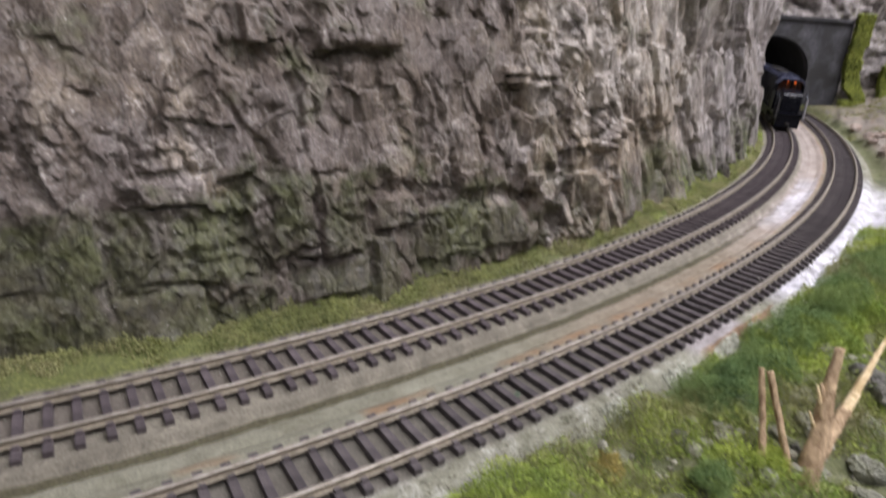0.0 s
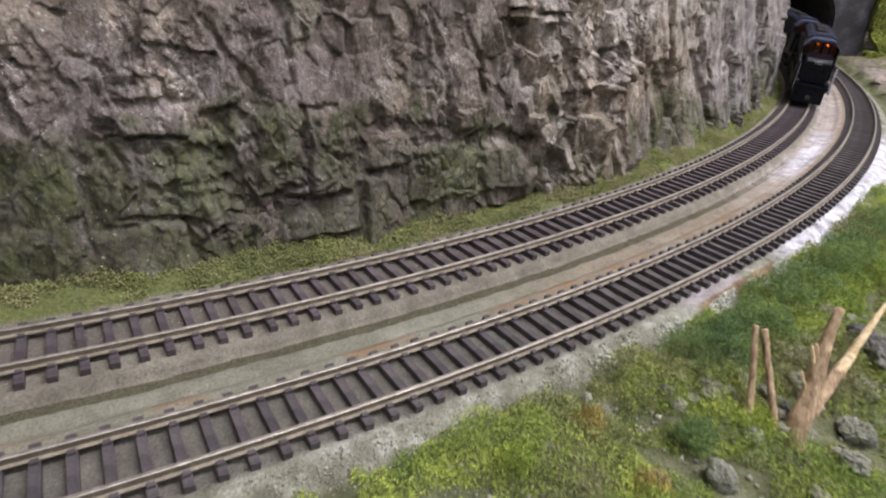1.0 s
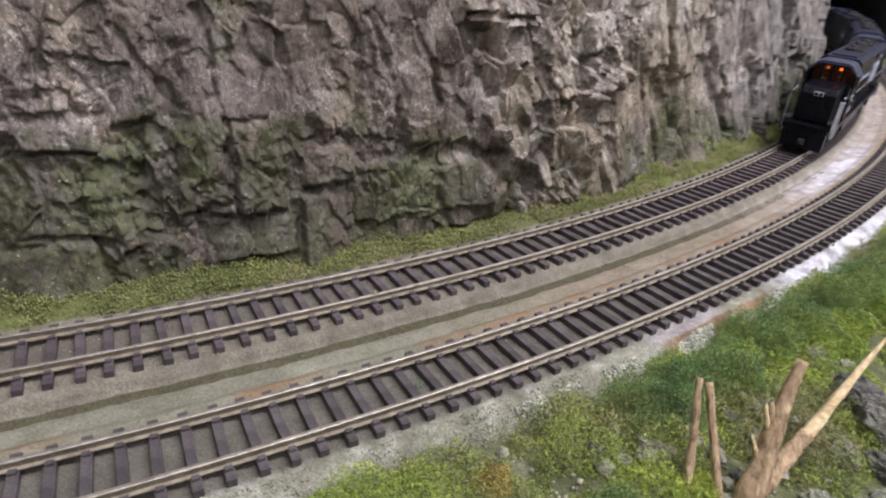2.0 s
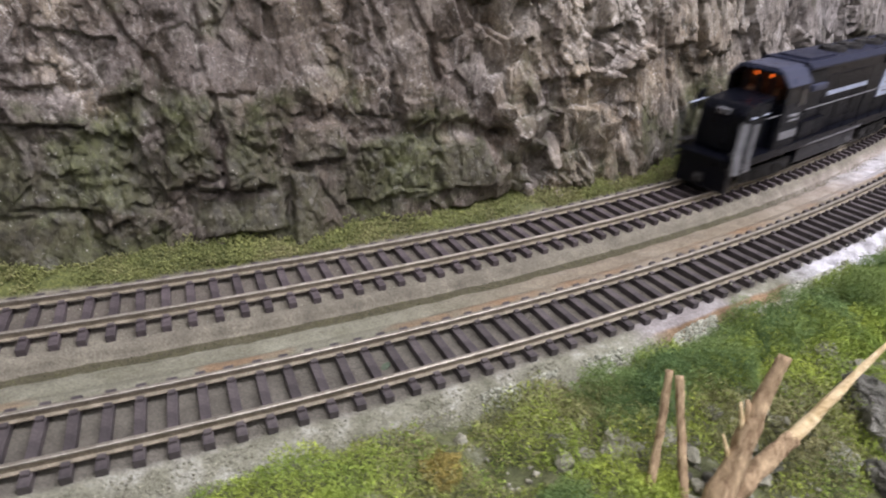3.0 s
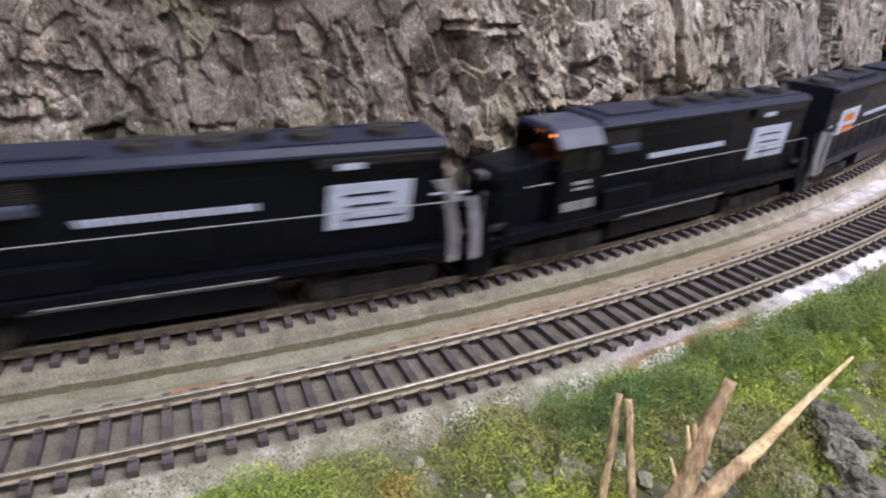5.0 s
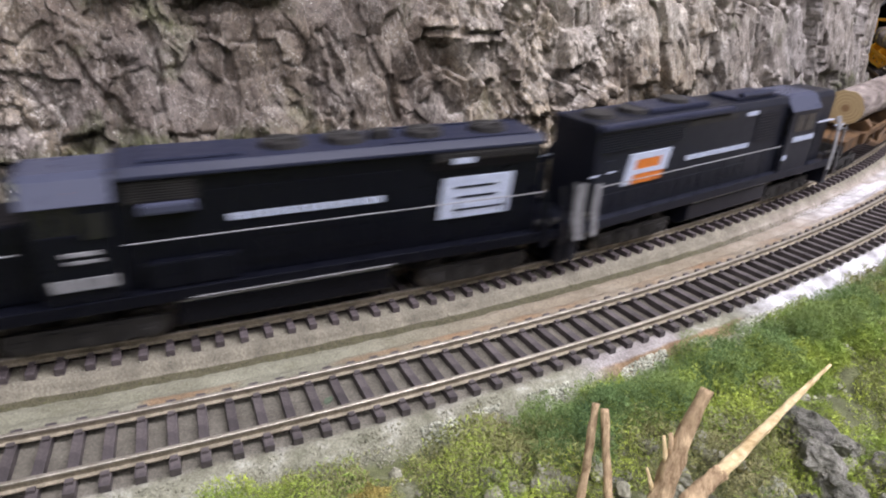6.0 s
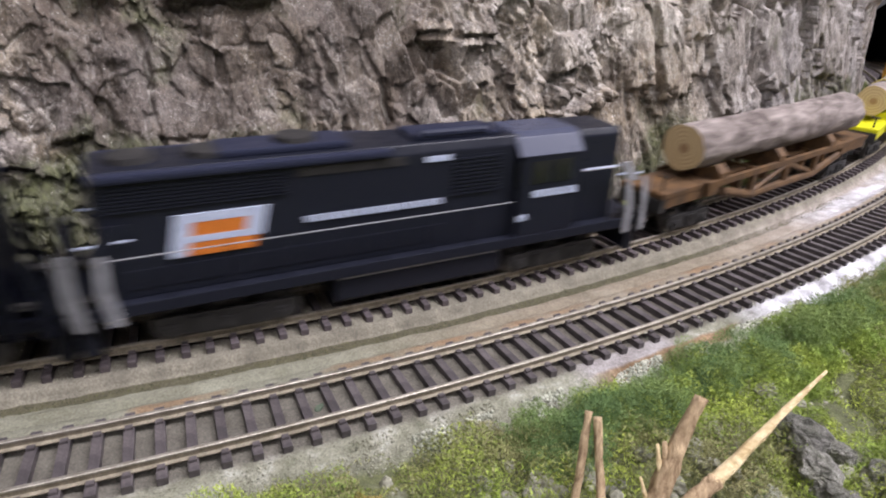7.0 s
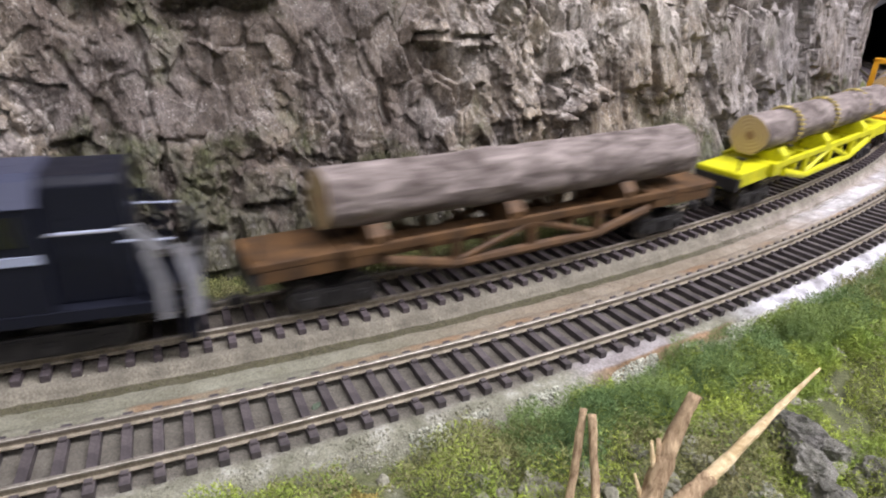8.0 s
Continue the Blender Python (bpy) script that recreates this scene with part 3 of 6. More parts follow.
RIBS = [
    (-0.9150, 0.0780, 0.0085, 0.0175, -0.16, 0.0050, 0.8), (-0.8850, 0.0770, 0.0115, 0.0215, -0.22, 0.0058, -0.7),
    (-0.8255, 0.0640, 0.0125, 0.0270, -0.24, 0.0062, 0.9), (-0.8065, 0.0680, 0.0052, 0.0250, -0.26, 0.0040, -0.4),
    (-0.7600, 0.0730, 0.0220, 0.0200, -0.38, 0.0066, 0.8), (-0.6600, 0.0730, 0.0330, 0.0240, -0.40, 0.0060, 0.6),
    (-0.8540, 0.0400, 0.0070, 0.0230, -0.20, -0.0050, 0.3), (-0.9390, 0.0300, 0.0090, 0.0240, -0.12, 0.0034, -0.6),
    (-0.7900, 0.0250, 0.0130, 0.0240, -0.15, 0.0036, 0.6), (-0.7250, 0.0300, 0.0160, 0.0230, -0.20, 0.0034, -0.5),
    (-0.6000, 0.0400, 0.0200, 0.0350, -0.20, 0.0040, 0.5), (-0.8600, 0.0950, 0.0100, 0.0120, -0.20, 0.0036, 0.5),
]
# cracks and undercuts: along and height of both ends, width, depth
CRACKS = [
    (-1.1492, 0.086, -1.1462, 0.069, 0.0018, 0.0060), (-1.1462, 0.069, -1.1472, 0.054, 0.0014, 0.0050),
    (-1.1760, 0.080, -1.1620, 0.065, 0.0016, 0.0050), (-1.1620, 0.065, -1.1596, 0.055, 0.0026, 0.0070),
    (-1.1452, 0.052, -1.1432, 0.023, 0.0011, 0.0062), (-1.1610, 0.022, -1.1270, 0.020, 0.0022, 0.0060),
    (-1.2100, 0.0455, -1.1840, 0.0455, 0.0009, 0.0042), (-1.2100, 0.0550, -1.1900, 0.0560, 0.0012, 0.0040),
    (-1.1150, 0.0460, -1.0960, 0.0420, 0.0036, 0.0062), (-1.0600, 0.0700, -1.0598, 0.0400, 0.0014, 0.0065),
    (-1.0560, 0.0360, -1.0260, 0.0300, 0.0030, 0.0070), (-1.0290, 0.0300, -1.0090, 0.0140, 0.0060, 0.0060),
    (-1.1700, 0.0960, -1.1600, 0.0930, 0.0040, 0.0090), (-1.1330, 0.0960, -1.1000, 0.0970, 0.0036, 0.0060),
]
MORE_CRACKS = [
    (-0.9760, 0.0430, -0.9440, 0.0545, 0.0030, 0.0070), (-1.0880, 0.0850, -1.0790, 0.0640, 0.0012, 0.0040),
    (-0.8450, 0.0950, -0.8330, 0.0380, 0.0016, 0.0060), (-0.7980, 0.0950, -0.7850, 0.0480, 0.0020, 0.0060),
    (-0.9000, 0.1000, -0.8950, 0.0550, 0.0016, 0.0050), (-0.9330, 0.0900, -0.9260, 0.0550, 0.0014, 0.0045),
    (-0.7300, 0.1000, -0.7120, 0.0480, 0.0024, 0.0060), (-1.2160, 0.0200, -1.1880, 0.0180, 0.0011, 0.0036),
    (-1.2180, -0.0035, -1.1900, -0.0035, 0.0016, 0.0070), (-1.1900, 0.0180, -1.1880, 0.0000, 0.0013, 0.0050),
]
PROFILE_A = [-1.60, -1.24, -1.16, -1.05, -1.00, -0.94, -0.81, -0.66, -0.54, -0.46, -0.40, -0.02]
PROFILE = {  # how far the face lies back from the inner track's centre line, by height
    0.00: [-.036, -.034, -.029, -.027, -.026, -.026, -.029, -.029, -.029, -.034, -.050, -.060],
    0.05: [-.046, -.044, -.041, -.036, -.031, -.038, -.044, -.038, -.036, -.040, -.056, -.066],
    0.09: [-.062, -.060, -.056, -.044, -.038, -.046, -.050, -.044, -.041, -.044, -.058, -.068],
    0.13: [-.084, -.082, -.074, -.058, -.050, -.052, -.052, -.044, -.033, -.040, -.058, -.070],
    0.26: [-.140, -.140, -.130, -.100, -.085, -.080, -.070, -.055, -.044, -.046, -.064, -.074],
}


def cliff_depth(a, z):
    """How far the face lies from the inner track, and how mossy it is."""
    heights = sorted(PROFILE)
    base = np.zeros(a.shape)
    rows = [np.interp(a, PROFILE_A, PROFILE[h]) for h in heights]
    for k in range(len(heights) - 1):
        t = (z - heights[k]) / (heights[k + 1] - heights[k])
        inside = (t >= 0) & (t <= 1) if k else (t <= 1)
        base = np.where(inside, rows[k] + np.clip(t, 0, 1) * (rows[k + 1] - rows[k]), base)
    wa = a + 0.005 * fbm(a * 45, z * 45, 3) - 0.12 * z * step(a, -0.95, -1.15) + 0.25 * z * step(a, -0.98, -0.90)
    wz = z + 0.004 * fbm(a * 45, z * 45, 7)
    column = step(a, -0.97, -0.90)
    left = step(a, -1.02, -1.09)          # flat slabs here, shallower than the rest
    zc = z * (1 - 0.82 * column)
    big1, rim1 = facets(wa / 0.024, wz / 0.040, 11, 1.0)
    big2, rim2 = facets(wa / 0.028, wz / 0.085, 12, 1.1)
    big, rim = big1 * (1 - column) + big2 * column, rim1 * (1 - column) + rim2 * column
    mid1, mrim1 = facets(wa / 0.0095 + 3, wz / 0.0140, 31, 1.9)
    mid2, mrim2 = facets(wa / 0.0115 + 3, wz / 0.048, 32, 1.7)
    mid, mrim = mid1 * (1 - column) + mid2 * column, mrim1 * (1 - column) + mrim2 * column
    tall = wz * (1 - 0.70 * column)
    # oblique splinters: a sheared lattice keeps the small chips from lying in rows
    small, srim = facets((wa + 0.5 * tall) / 0.0040, (tall - 0.4 * wa) / 0.0060, 51, 2.2)
    tiny, _ = facets((wa - 0.3 * tall) / 0.0018, tall / 0.0021, 71, 1.6)
    crumbly = step(fbm(a * 30, z * 30, 67), -0.10, 0.20)      # smooth slabs next to crumbled stone
    crumbly = np.maximum(crumbly, 0.8 * np.exp(-(((a + 1.090) / 0.016) ** 2 + ((z - 0.060) / 0.018) ** 2)))
    rough = (0.14 + 1.05 * crumbly) * (1 - 0.62 * column) * (1 - 0.25 * left)
    d = base + (0.0042 + 0.0040 * column - 0.0022 * left) * big + (0.0036 - 0.0022 * left - 0.0006 * column) * mid + 0.0012 * small * rough + 0.0005 * tiny * rough
    d = d - (0.0006 + 0.0012 * column) * (1 - 0.5 * left) * np.exp(-rim / 0.030) - 0.0003 * np.exp(-mrim / 0.05)
    d = d + 0.0030 * fbm(a * 22, zc * 22, 91)
    ragged = fbm(a * 60, z * 60, 41, 4, 0.5)
    grain = 0.0010 * small * (0.16 + 0.6 * crumbly) + 0.00018 * tiny + 0.0008 * mid + 0.0016 * fbm(a * 42, z * 24, 43, 4, 0.5)
    bend = fbm(a * 60, z * 60, 47, 3)
    chipped = facets(a / 0.011, z / 0.011, 49, 1.5)[0]
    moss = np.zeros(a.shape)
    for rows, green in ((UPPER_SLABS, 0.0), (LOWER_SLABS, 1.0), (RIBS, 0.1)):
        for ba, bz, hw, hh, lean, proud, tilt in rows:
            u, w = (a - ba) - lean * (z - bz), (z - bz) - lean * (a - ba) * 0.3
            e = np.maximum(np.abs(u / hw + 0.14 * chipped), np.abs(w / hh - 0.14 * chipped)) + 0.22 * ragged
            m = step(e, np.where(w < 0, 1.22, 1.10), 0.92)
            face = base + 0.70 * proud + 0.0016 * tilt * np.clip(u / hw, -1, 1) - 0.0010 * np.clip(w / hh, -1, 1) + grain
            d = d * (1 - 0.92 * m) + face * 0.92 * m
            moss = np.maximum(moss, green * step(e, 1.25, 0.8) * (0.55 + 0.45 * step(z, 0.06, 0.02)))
    for a0, z0, a1, z1, width, depth in CRACKS + MORE_CRACKS:
        la, lz = a1 - a0, z1 - z0
        t = np.clip(((a - a0) * la + (z - z0) * lz) / (la * la + lz * lz), 0, 1)
        off = np.hypot(a - a0 - t * la + 0.004 * bend, z - z0 - t * lz + 0.004 * bend) / width + 1.0 * ragged
        d = d - 0.55 * depth * step(off, 1.5, 0.2) * (0.55 + 0.45 * np.sin(np.pi * np.clip(t, 0.1, 0.9)))
    # a dark slab that sticks out slantwise
    la, lz = 0.0300, 0.0120
    t = ((a + 0.9716) * la + (z - 0.0478) * lz) / (la * la + lz * lz)
    off = np.abs((a + 0.9716) * lz - (z - 0.0478) * la) / math.hypot(la, lz)
    d = d + 0.0085 * step(off, 0.0042, 0.0026) * step(t, -0.05, 0.1) * step(t, 1.05, 0.95)
    d = np.minimum(d, -0.0215)
    return d, moss


def build_cliff():
    a = np.concatenate([np.arange(-1.50, -1.26, 0.002), np.arange(-1.26, -0.93, 0.00055), np.arange(-0.93, -0.60, 0.00095), np.arange(-0.60, -0.10, 0.0022)])
    z = np.concatenate([np.arange(-0.012, 0.116, 0.00055), np.arange(0.116, 0.26, 0.0022)])
    aa, zz = np.meshgrid(a, z)
    v, moss = cliff_depth(aa, zz)
    th = aa / RC
    pts = np.stack([CX + (RC + v) * np.cos(th), CY + (RC + v) * np.sin(th), zz], -1)
    # close it behind with a thick back
    last = pts[-1].copy()
    back = []
    for depth, zb in ((0.16, 0.262), (0.22, 0.20), (0.22, -0.012)):
        row = last.copy()
        row[:, 0], row[:, 1], row[:, 2] = CX + (RC - depth) * np.cos(th[0]), CY + (RC - depth) * np.sin(th[0]), zb
        back.append(row)
    pts = np.concatenate([pts, np.array(back)], 0)
    ob = grid_mesh("rock_face", pts, ROCK, flip=True)
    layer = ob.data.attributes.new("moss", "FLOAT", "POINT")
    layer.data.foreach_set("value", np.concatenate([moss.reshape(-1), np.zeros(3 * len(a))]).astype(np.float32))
    tagged(ob, "fractured grey-brown plaster rock cliff with mossy foot", "rock face", kind="structure")


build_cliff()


# ---- the ground sheet ----
def ground_height(a, v):
    z = np.full(a.shape, -0.0022)
    z = z - 0.0030 * step(v, 0.0172, 0.0195) + 0.0008 * step(v, 0.0242, 0.0262) + 0.0022 * step(v, 0.031, 0.036)
    z = z - 0.0040 * step(v, 0.0700, 0.0770)
    hill = 0.0045 * fbm(a * 38, v * 38, 5) + 0.0022 * fbm(a * 130, v * 130, 8)
    z = z + hill * step(v, 0.072, 0.088) * 1.2
    z = z + 0.005 * step(v, 0.080, 0.094) * step(a, -1.13, -1.07) * step(v, 0.135, 0.105)
    z = z - 0.024 * step(v, 0.130, 0.24) * step(a, -0.70, -0.95)
    # bank beyond the outer track near the tunnel
    rise = step(a, -0.72, -0.25)
    z = z + rise * (0.030 * step(v, 0.085, 0.20) + 0.05 * step(v, 0.18, 0.42)) + rise * 0.012 * fbm(a * 25, v * 25, 15) * step(v, 0.08, 0.10)
    z = z + 0.0022 * step(v, -0.0170, -0.0215) + 0.004 * step(v, -0.0215, -0.034) + 0.0016 * fbm(a * 90, v * 90, 6) * step(v, -0.0165, -0.020)
    z = z + 0.0004 * fbm(a * 260, v * 260, 9, 3)
    return z


def build_ground():
    a = np.concatenate([np.arange(-2.2, -1.32, 0.02), np.arange(-1.32, -0.82, 0.0016), np.arange(-0.82, -0.1, 0.004), np.arange(-0.1, 0.6, 0.02)])
    v = np.concatenate([np.arange(-0.22, -0.04, 0.02), np.arange(-0.04, 0.15, 0.0009), np.arange(0.15, 0.62, 0.01)])
    aa, vv = np.meshgrid(a, v)
    z = ground_height(aa, vv)
    th = aa / RC
    pts = np.stack([CX + (RC + vv) * np.cos(th), CY + (RC + vv) * np.sin(th), z], -1)
    ob = grid_mesh("ground", pts, GROUND, uv=np.stack([aa, vv], -1), flip=False)
    tagged(ob, "painted scenery base with tan and white plaster patches", "ground", kind="structure")


build_ground()


# ---- the bench that carries the layout ----
def build_bench():
    th = np.linspace(-2.2, 0.6, 90) / RC
    rows = []
    for v, z in ((-0.22, -0.055), (0.62, -0.055), (0.62, -0.075), (0.60, -0.078), (0.60, -1.1), (-0.20, -1.1), (-0.20, -0.078), (-0.22, -0.075), (-0.22, -0.055)):
        rows.append(np.stack([CX + (RC + v) * np.cos(th), CY + (RC + v) * np.sin(th), np.full(th.shape, z)], -1))
    pts = np.stack(rows, 0)
    mid = pts[:-1].mean(0)
    pts = np.concatenate([pts[:, :1] * 0 + mid[0], pts, pts[:, :1] * 0 + mid[-1]], 1)
    ob = grid_mesh("layout_bench", pts, BENCH, smooth_shade=False)
    tagged(ob, "plain wooden bench with panelled front under the layout", "bench", kind="structure")


build_bench()


# ---- the hall that closes the place ----
def build_hall():
    for name, x, y, z in (("floor", (-4, 4.5), (-3.5, 5), (-1.15, -1.1)), ("wall_north", (-4, 4.5), (5, 5.1), (-1.1, 1.45)), ("wall_south", (-4, 4.5), (-3.6, -3.5), (-1.1, 1.45)),
                          ("wall_west", (-4.1, -4), (-3.5, 5), (-1.1, 1.45)), ("wall_east", (4.5, 4.6), (-3.5, 5), (-1.1, 1.45)), ("ceiling", (-4, 4.5), (-3.5, 5), (1.45, 1.5))):
        ob = part(name, boxes((x, y, z)), PLAIN)
        tagged(ob, "plain pale painted hall " + name.split("_")[0], name.split("_")[0], kind="structure")


build_hall()


# ---- tunnel portal and the bank beside it ----
def build_portal():
    a_p = math.radians(-8) * RC
    root = new("tunnel_portal")
    root.matrix_world = on_track(a_p)
    tagged(root, "grey concrete tunnel portal with a round arch", "tunnel portal", kind="structure")
    cy, half, spring, depth = 0.026, 0.057, 0.040, 0.016

    def arch(n=20):
        return [(cy - half, -0.004)] + [(cy - half * math.cos(math.pi * k / n), spring + half * math.sin(math.pi * k / n)) for k in range(n + 1)] + [(cy + half, -0.004)]

    pts = arch()
    outer = [(-0.09, -0.004)] + [(-0.09 + (0.128 + 0.09) * k / (len(pts) - 3), 0.122) for k in range(len(pts) - 2)] + [(0.134, -0.004)]
    outer[1] = (-0.09, 0.122)
    bm = bmesh.new()
    rings = []
    for x, line in ((0, pts), (0, outer), (-depth, outer), (-depth, pts)):
        rings.append([bm.verts.new((x, y, z)) for y, z in line])
    for k in range(4):
        one, two = rings[k], rings[(k + 1) % 4]
        for i in range(len(pts) - 1):
            bm.faces.new((one[i], one[i + 1], two[i + 1], two[i]))
    part("portal_wall", bm, CONCRETE, root)
    # voussoir ring, coping and buttress
    bm = bmesh.new()
    inn = [bm.verts.new((0.003, y, z)) for y, z in pts]
    out = [bm.verts.new((0.003, cy + (y - cy) * 1.13, spring + (z - spring) * 1.13 if z > spring else z)) for y, z in pts]
    inb = [bm.verts.new((-0.001, v.co.y, v.co.z)) for v in inn]
    outb = [bm.verts.new((-0.001, v.co.y, v.co.z)) for v in out]
    for i in range(len(pts) - 1):
        for p, q in ((inn, out), (out, outb), (inb, inn)):
            bm.faces.new((p[i], p[i + 1], q[i + 1], q[i]))
    part("arch_ring", bm, CONCRETE, root)
    part("coping", boxes(((-0.018, 0.004), (-0.092, 0.131), (0.122, 0.127)), bevel=0.0008), CONCRETE, root)
    # the bore: a short lined tube with a closed end, near-black for shade
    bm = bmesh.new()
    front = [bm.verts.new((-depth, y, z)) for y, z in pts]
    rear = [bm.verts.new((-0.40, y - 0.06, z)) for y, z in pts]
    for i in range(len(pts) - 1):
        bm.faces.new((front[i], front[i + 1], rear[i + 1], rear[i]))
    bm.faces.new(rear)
    part("tunnel_bore", bm, TUNNEL_SHADE, root)


build_portal()


BANK = []


def build_bank():
    """The rocky hillside around and above the portal."""
    v = np.arange(-0.12, 0.75, 0.0035)
    h = np.arange(-0.02, 0.36, 0.0035)
    vv, hh = np.meshgrid(v, h)
    lean = -0.30 * np.maximum(hh, 0) - 0.02
    big, rim = facets(vv / 0.05, hh / 0.045, 211, 1.0)
    mid, mrim = facets(vv / 0.017, hh / 0.015, 212, 1.1)
    sm, _ = facets(vv / 0.006, hh / 0.006, 213, 1.1)
    front = lean + 0.026 * big + 0.009 * mid + 0.003 * sm - 0.004 * np.exp(-rim / 0.06) + 0.02 * step(vv, 0.16, 0.40)
    covered = (vv < 0.132) & (hh < 0.122)
    front = np.where(covered, -0.05, np.minimum(front + 0.004, np.where(hh > 0.12, 0.006, 0.03)))
    a0 = math.radians(-8)
    nx, ny = math.sin(a0), -math.cos(a0)
    pts = np.stack([CX + (RC + vv) * math.cos(a0) + front * nx, CY + (RC + vv) * math.sin(a0) + front * ny, hh], -1)
    ii = (vv < 0.10) & (hh < 0.117) & (vv > -0.05)
    # the sheet keeps clear of the bore
    keep = ~ii
    rows, cols = keep.shape
    ob = grid_mesh("rock_bank", pts, ROCK, flip=True)
    bm = bmesh.new()
    bm.from_mesh(ob.data)
    bm.verts.ensure_lookup_table()
    flat = keep.reshape(-1)
    bmesh.ops.delete(bm, geom=[bm.verts[k] for k in range(rows * cols) if not flat[k]], context="VERTS")
    bm.to_mesh(ob.data)
    bm.free()
    BANK.append(pts[keep & (hh > 0.0)])
    tagged(ob, "mossy broken rock bank beside the tunnel portal", "rock bank", kind="structure")


build_bank()


# ---- the train ----
TRAIN = [(0.0, -0.3622), (0.5, -0.4400), (1.0, -0.5170), (1.5, -0.5940), (2.5, -0.7535), (3.0, -0.8346), (3.5, -0.9162), (4.0, -0.9968), (4.5, -1.0782), (5.25, -1.1965), (6.0, -1.3155), (6.5, -1.3975), (7.0, -1.4813), (7.5, -1.5665), (8.0, -1.6534)]
MOVERS = []      # (thing, arc length behind the first engine's middle)
WHEELS = []      # (wheelset, pose in its thing, radius)


def train_place(t):
    return float(np.interp(t, [r[0] for r in TRAIN], [r[1] for r in TRAIN]))


def bars(name, x, z, y, count, mat, parent, label, slant=0.0, thick=0.0004, fill=0.72):
    """A line of lettering as plain bars on a side wall, between the limits x and z."""
    bm = bmesh.new()
    pitch = (x[1] - x[0]) / count
    for k in range(count):
        x0 = x[0] + k * pitch
        prof = [(x0, z[0]), (x0 + pitch * fill, z[0]), (x0 + pitch * fill + slant, z[1]), (x0 + slant, z[1])]
        one = [bm.verts.new((px, y, pz)) for px, pz in prof]
        two = [bm.verts.new((px, y + thick, pz)) for px, pz in prof]
        bm.faces.new(one)
        bm.faces.new(two[::-1])
        for i in range(4):
            bm.faces.new((one[i], two[i], two[(i + 1) % 4], one[(i + 1) % 4]))
    return part(name, bm, mat, parent, label)


def wheelset(parent, x, r=0.0056, turn=0.0, centre=0.0):
    """Two flanged wheels on an axle, rolling on the rails."""
    bm = bmesh.new()
    for s in (-1, 1):
        for y0, y1, rr in ((0.0072, 0.0083, r + 0.0008), (0.0083, 0.0102, r), (0.0102, 0.0106, r * 0.55)):
            m = Matrix.Translation((0, s * (y0 + y1) / 2, 0)) @ Matrix.Rotation(math.pi / 2, 4, "X")
            bmesh.ops.create_cone(bm, cap_ends=True, segments=18, radius1=rr, radius2=rr * 0.98, depth=y1 - y0, matrix=m)
        for k in range(5):
            c = 2 * math.pi * k / 5
            box(bm, (0.6 * r * math.cos(c) - 0.0004, 0.6 * r * math.cos(c) + 0.0004), (s * 0.0104 - 0.0004, s * 0.0104 + 0.0004), (0.6 * r * math.sin(c) - 0.0004, 0.6 * r * math.sin(c) + 0.0004))
    rod(bm, (0, -0.008, 0), (0, 0.008, 0), 0.0012, 8)
    ob = part("wheelset", bm, STEEL, parent, "dark steel wheels on an axle")
    WHEELS.append((ob, x, RAIL_TOP + r, r, turn))
    return ob


def truck(parent, x, axles, spacing, arm):
    """A bogie turned to follow the curve: side frames, springs, axle boxes, wheels."""
    turn = -math.degrees(x / RC)
    shift = x * x / (2 * RC)
    ob = new("truck")
    ob.parent = parent
    ob.matrix_basis = pose(x, -shift, 0, 0, 0, turn)
    tagged(ob, "dark weathered bogie")
    span = (axles - 1) * spacing / 2
    bm = bmesh.new()
    for s in (-1, 1):
        y = (s * arm - 0.0008, s * arm + 0.0008)
        prof = [(-span - 0.006, 0.0085), (-span - 0.004, 0.0060), (-span + 0.004, 0.0060), (-span + 0.006, 0.0048), (span - 0.006, 0.0048), (span - 0.004, 0.0060), (span + 0.004, 0.0060), (span + 0.006, 0.0085), (span + 0.005, 0.0120), (-span - 0.005, 0.0120)]
        piece = side_prism(prof, *y, 0.0003)
        me = bpy.data.meshes.new("tmp")
        piece.to_mesh(me)
        piece.free()
        bm.from_mesh(me)
        bpy.data.meshes.remove(me)
        for k in range(axles):
            ax = -span + k * spacing
            box(bm, (ax - 0.0022, ax + 0.0022), (s * arm - 0.0014, s * arm + 0.0014) if s > 0 else (s * arm - 0.0014, s * arm + 0.0014), (0.0055, 0.0098), 0.0004)
            rod(bm, (ax, s * (arm + 0.0004), 0.0077), (ax, s * (arm + 0.0022), 0.0077), 0.0013, 8)
        for k in range(axles - 1):
            mx = -span + (k + 0.5) * spacing
            for dx in (-0.0022, 0.0, 0.0022):
                rod(bm, (mx + dx, s * (arm + 0.0011), 0.0058), (mx + dx, s * (arm + 0.0011), 0.0112), 0.0009, 7)
    box(bm, (-span, span), (-0.006, 0.006), (0.009, 0.0135), 0.0005)
    part("truck_frame", bm, DARK, ob)
    for k in range(axles):
        wheelset(ob, -span + k * spacing)
    return ob


def coupler(parent, x, s):
    bm = boxes(((min(x, x + s * 0.0065), max(x, x + s * 0.0065)), (-0.0012, 0.0012), (0.0085, 0.0112)), bevel=0.0003)
    box(bm, (x + s * 0.0035 - 0.0012, x + s * 0.0035 + 0.0012), (-0.0022, 0.0022), (0.0080, 0.0118), 0.0004)
    return part("coupler", bm, DARK, parent)


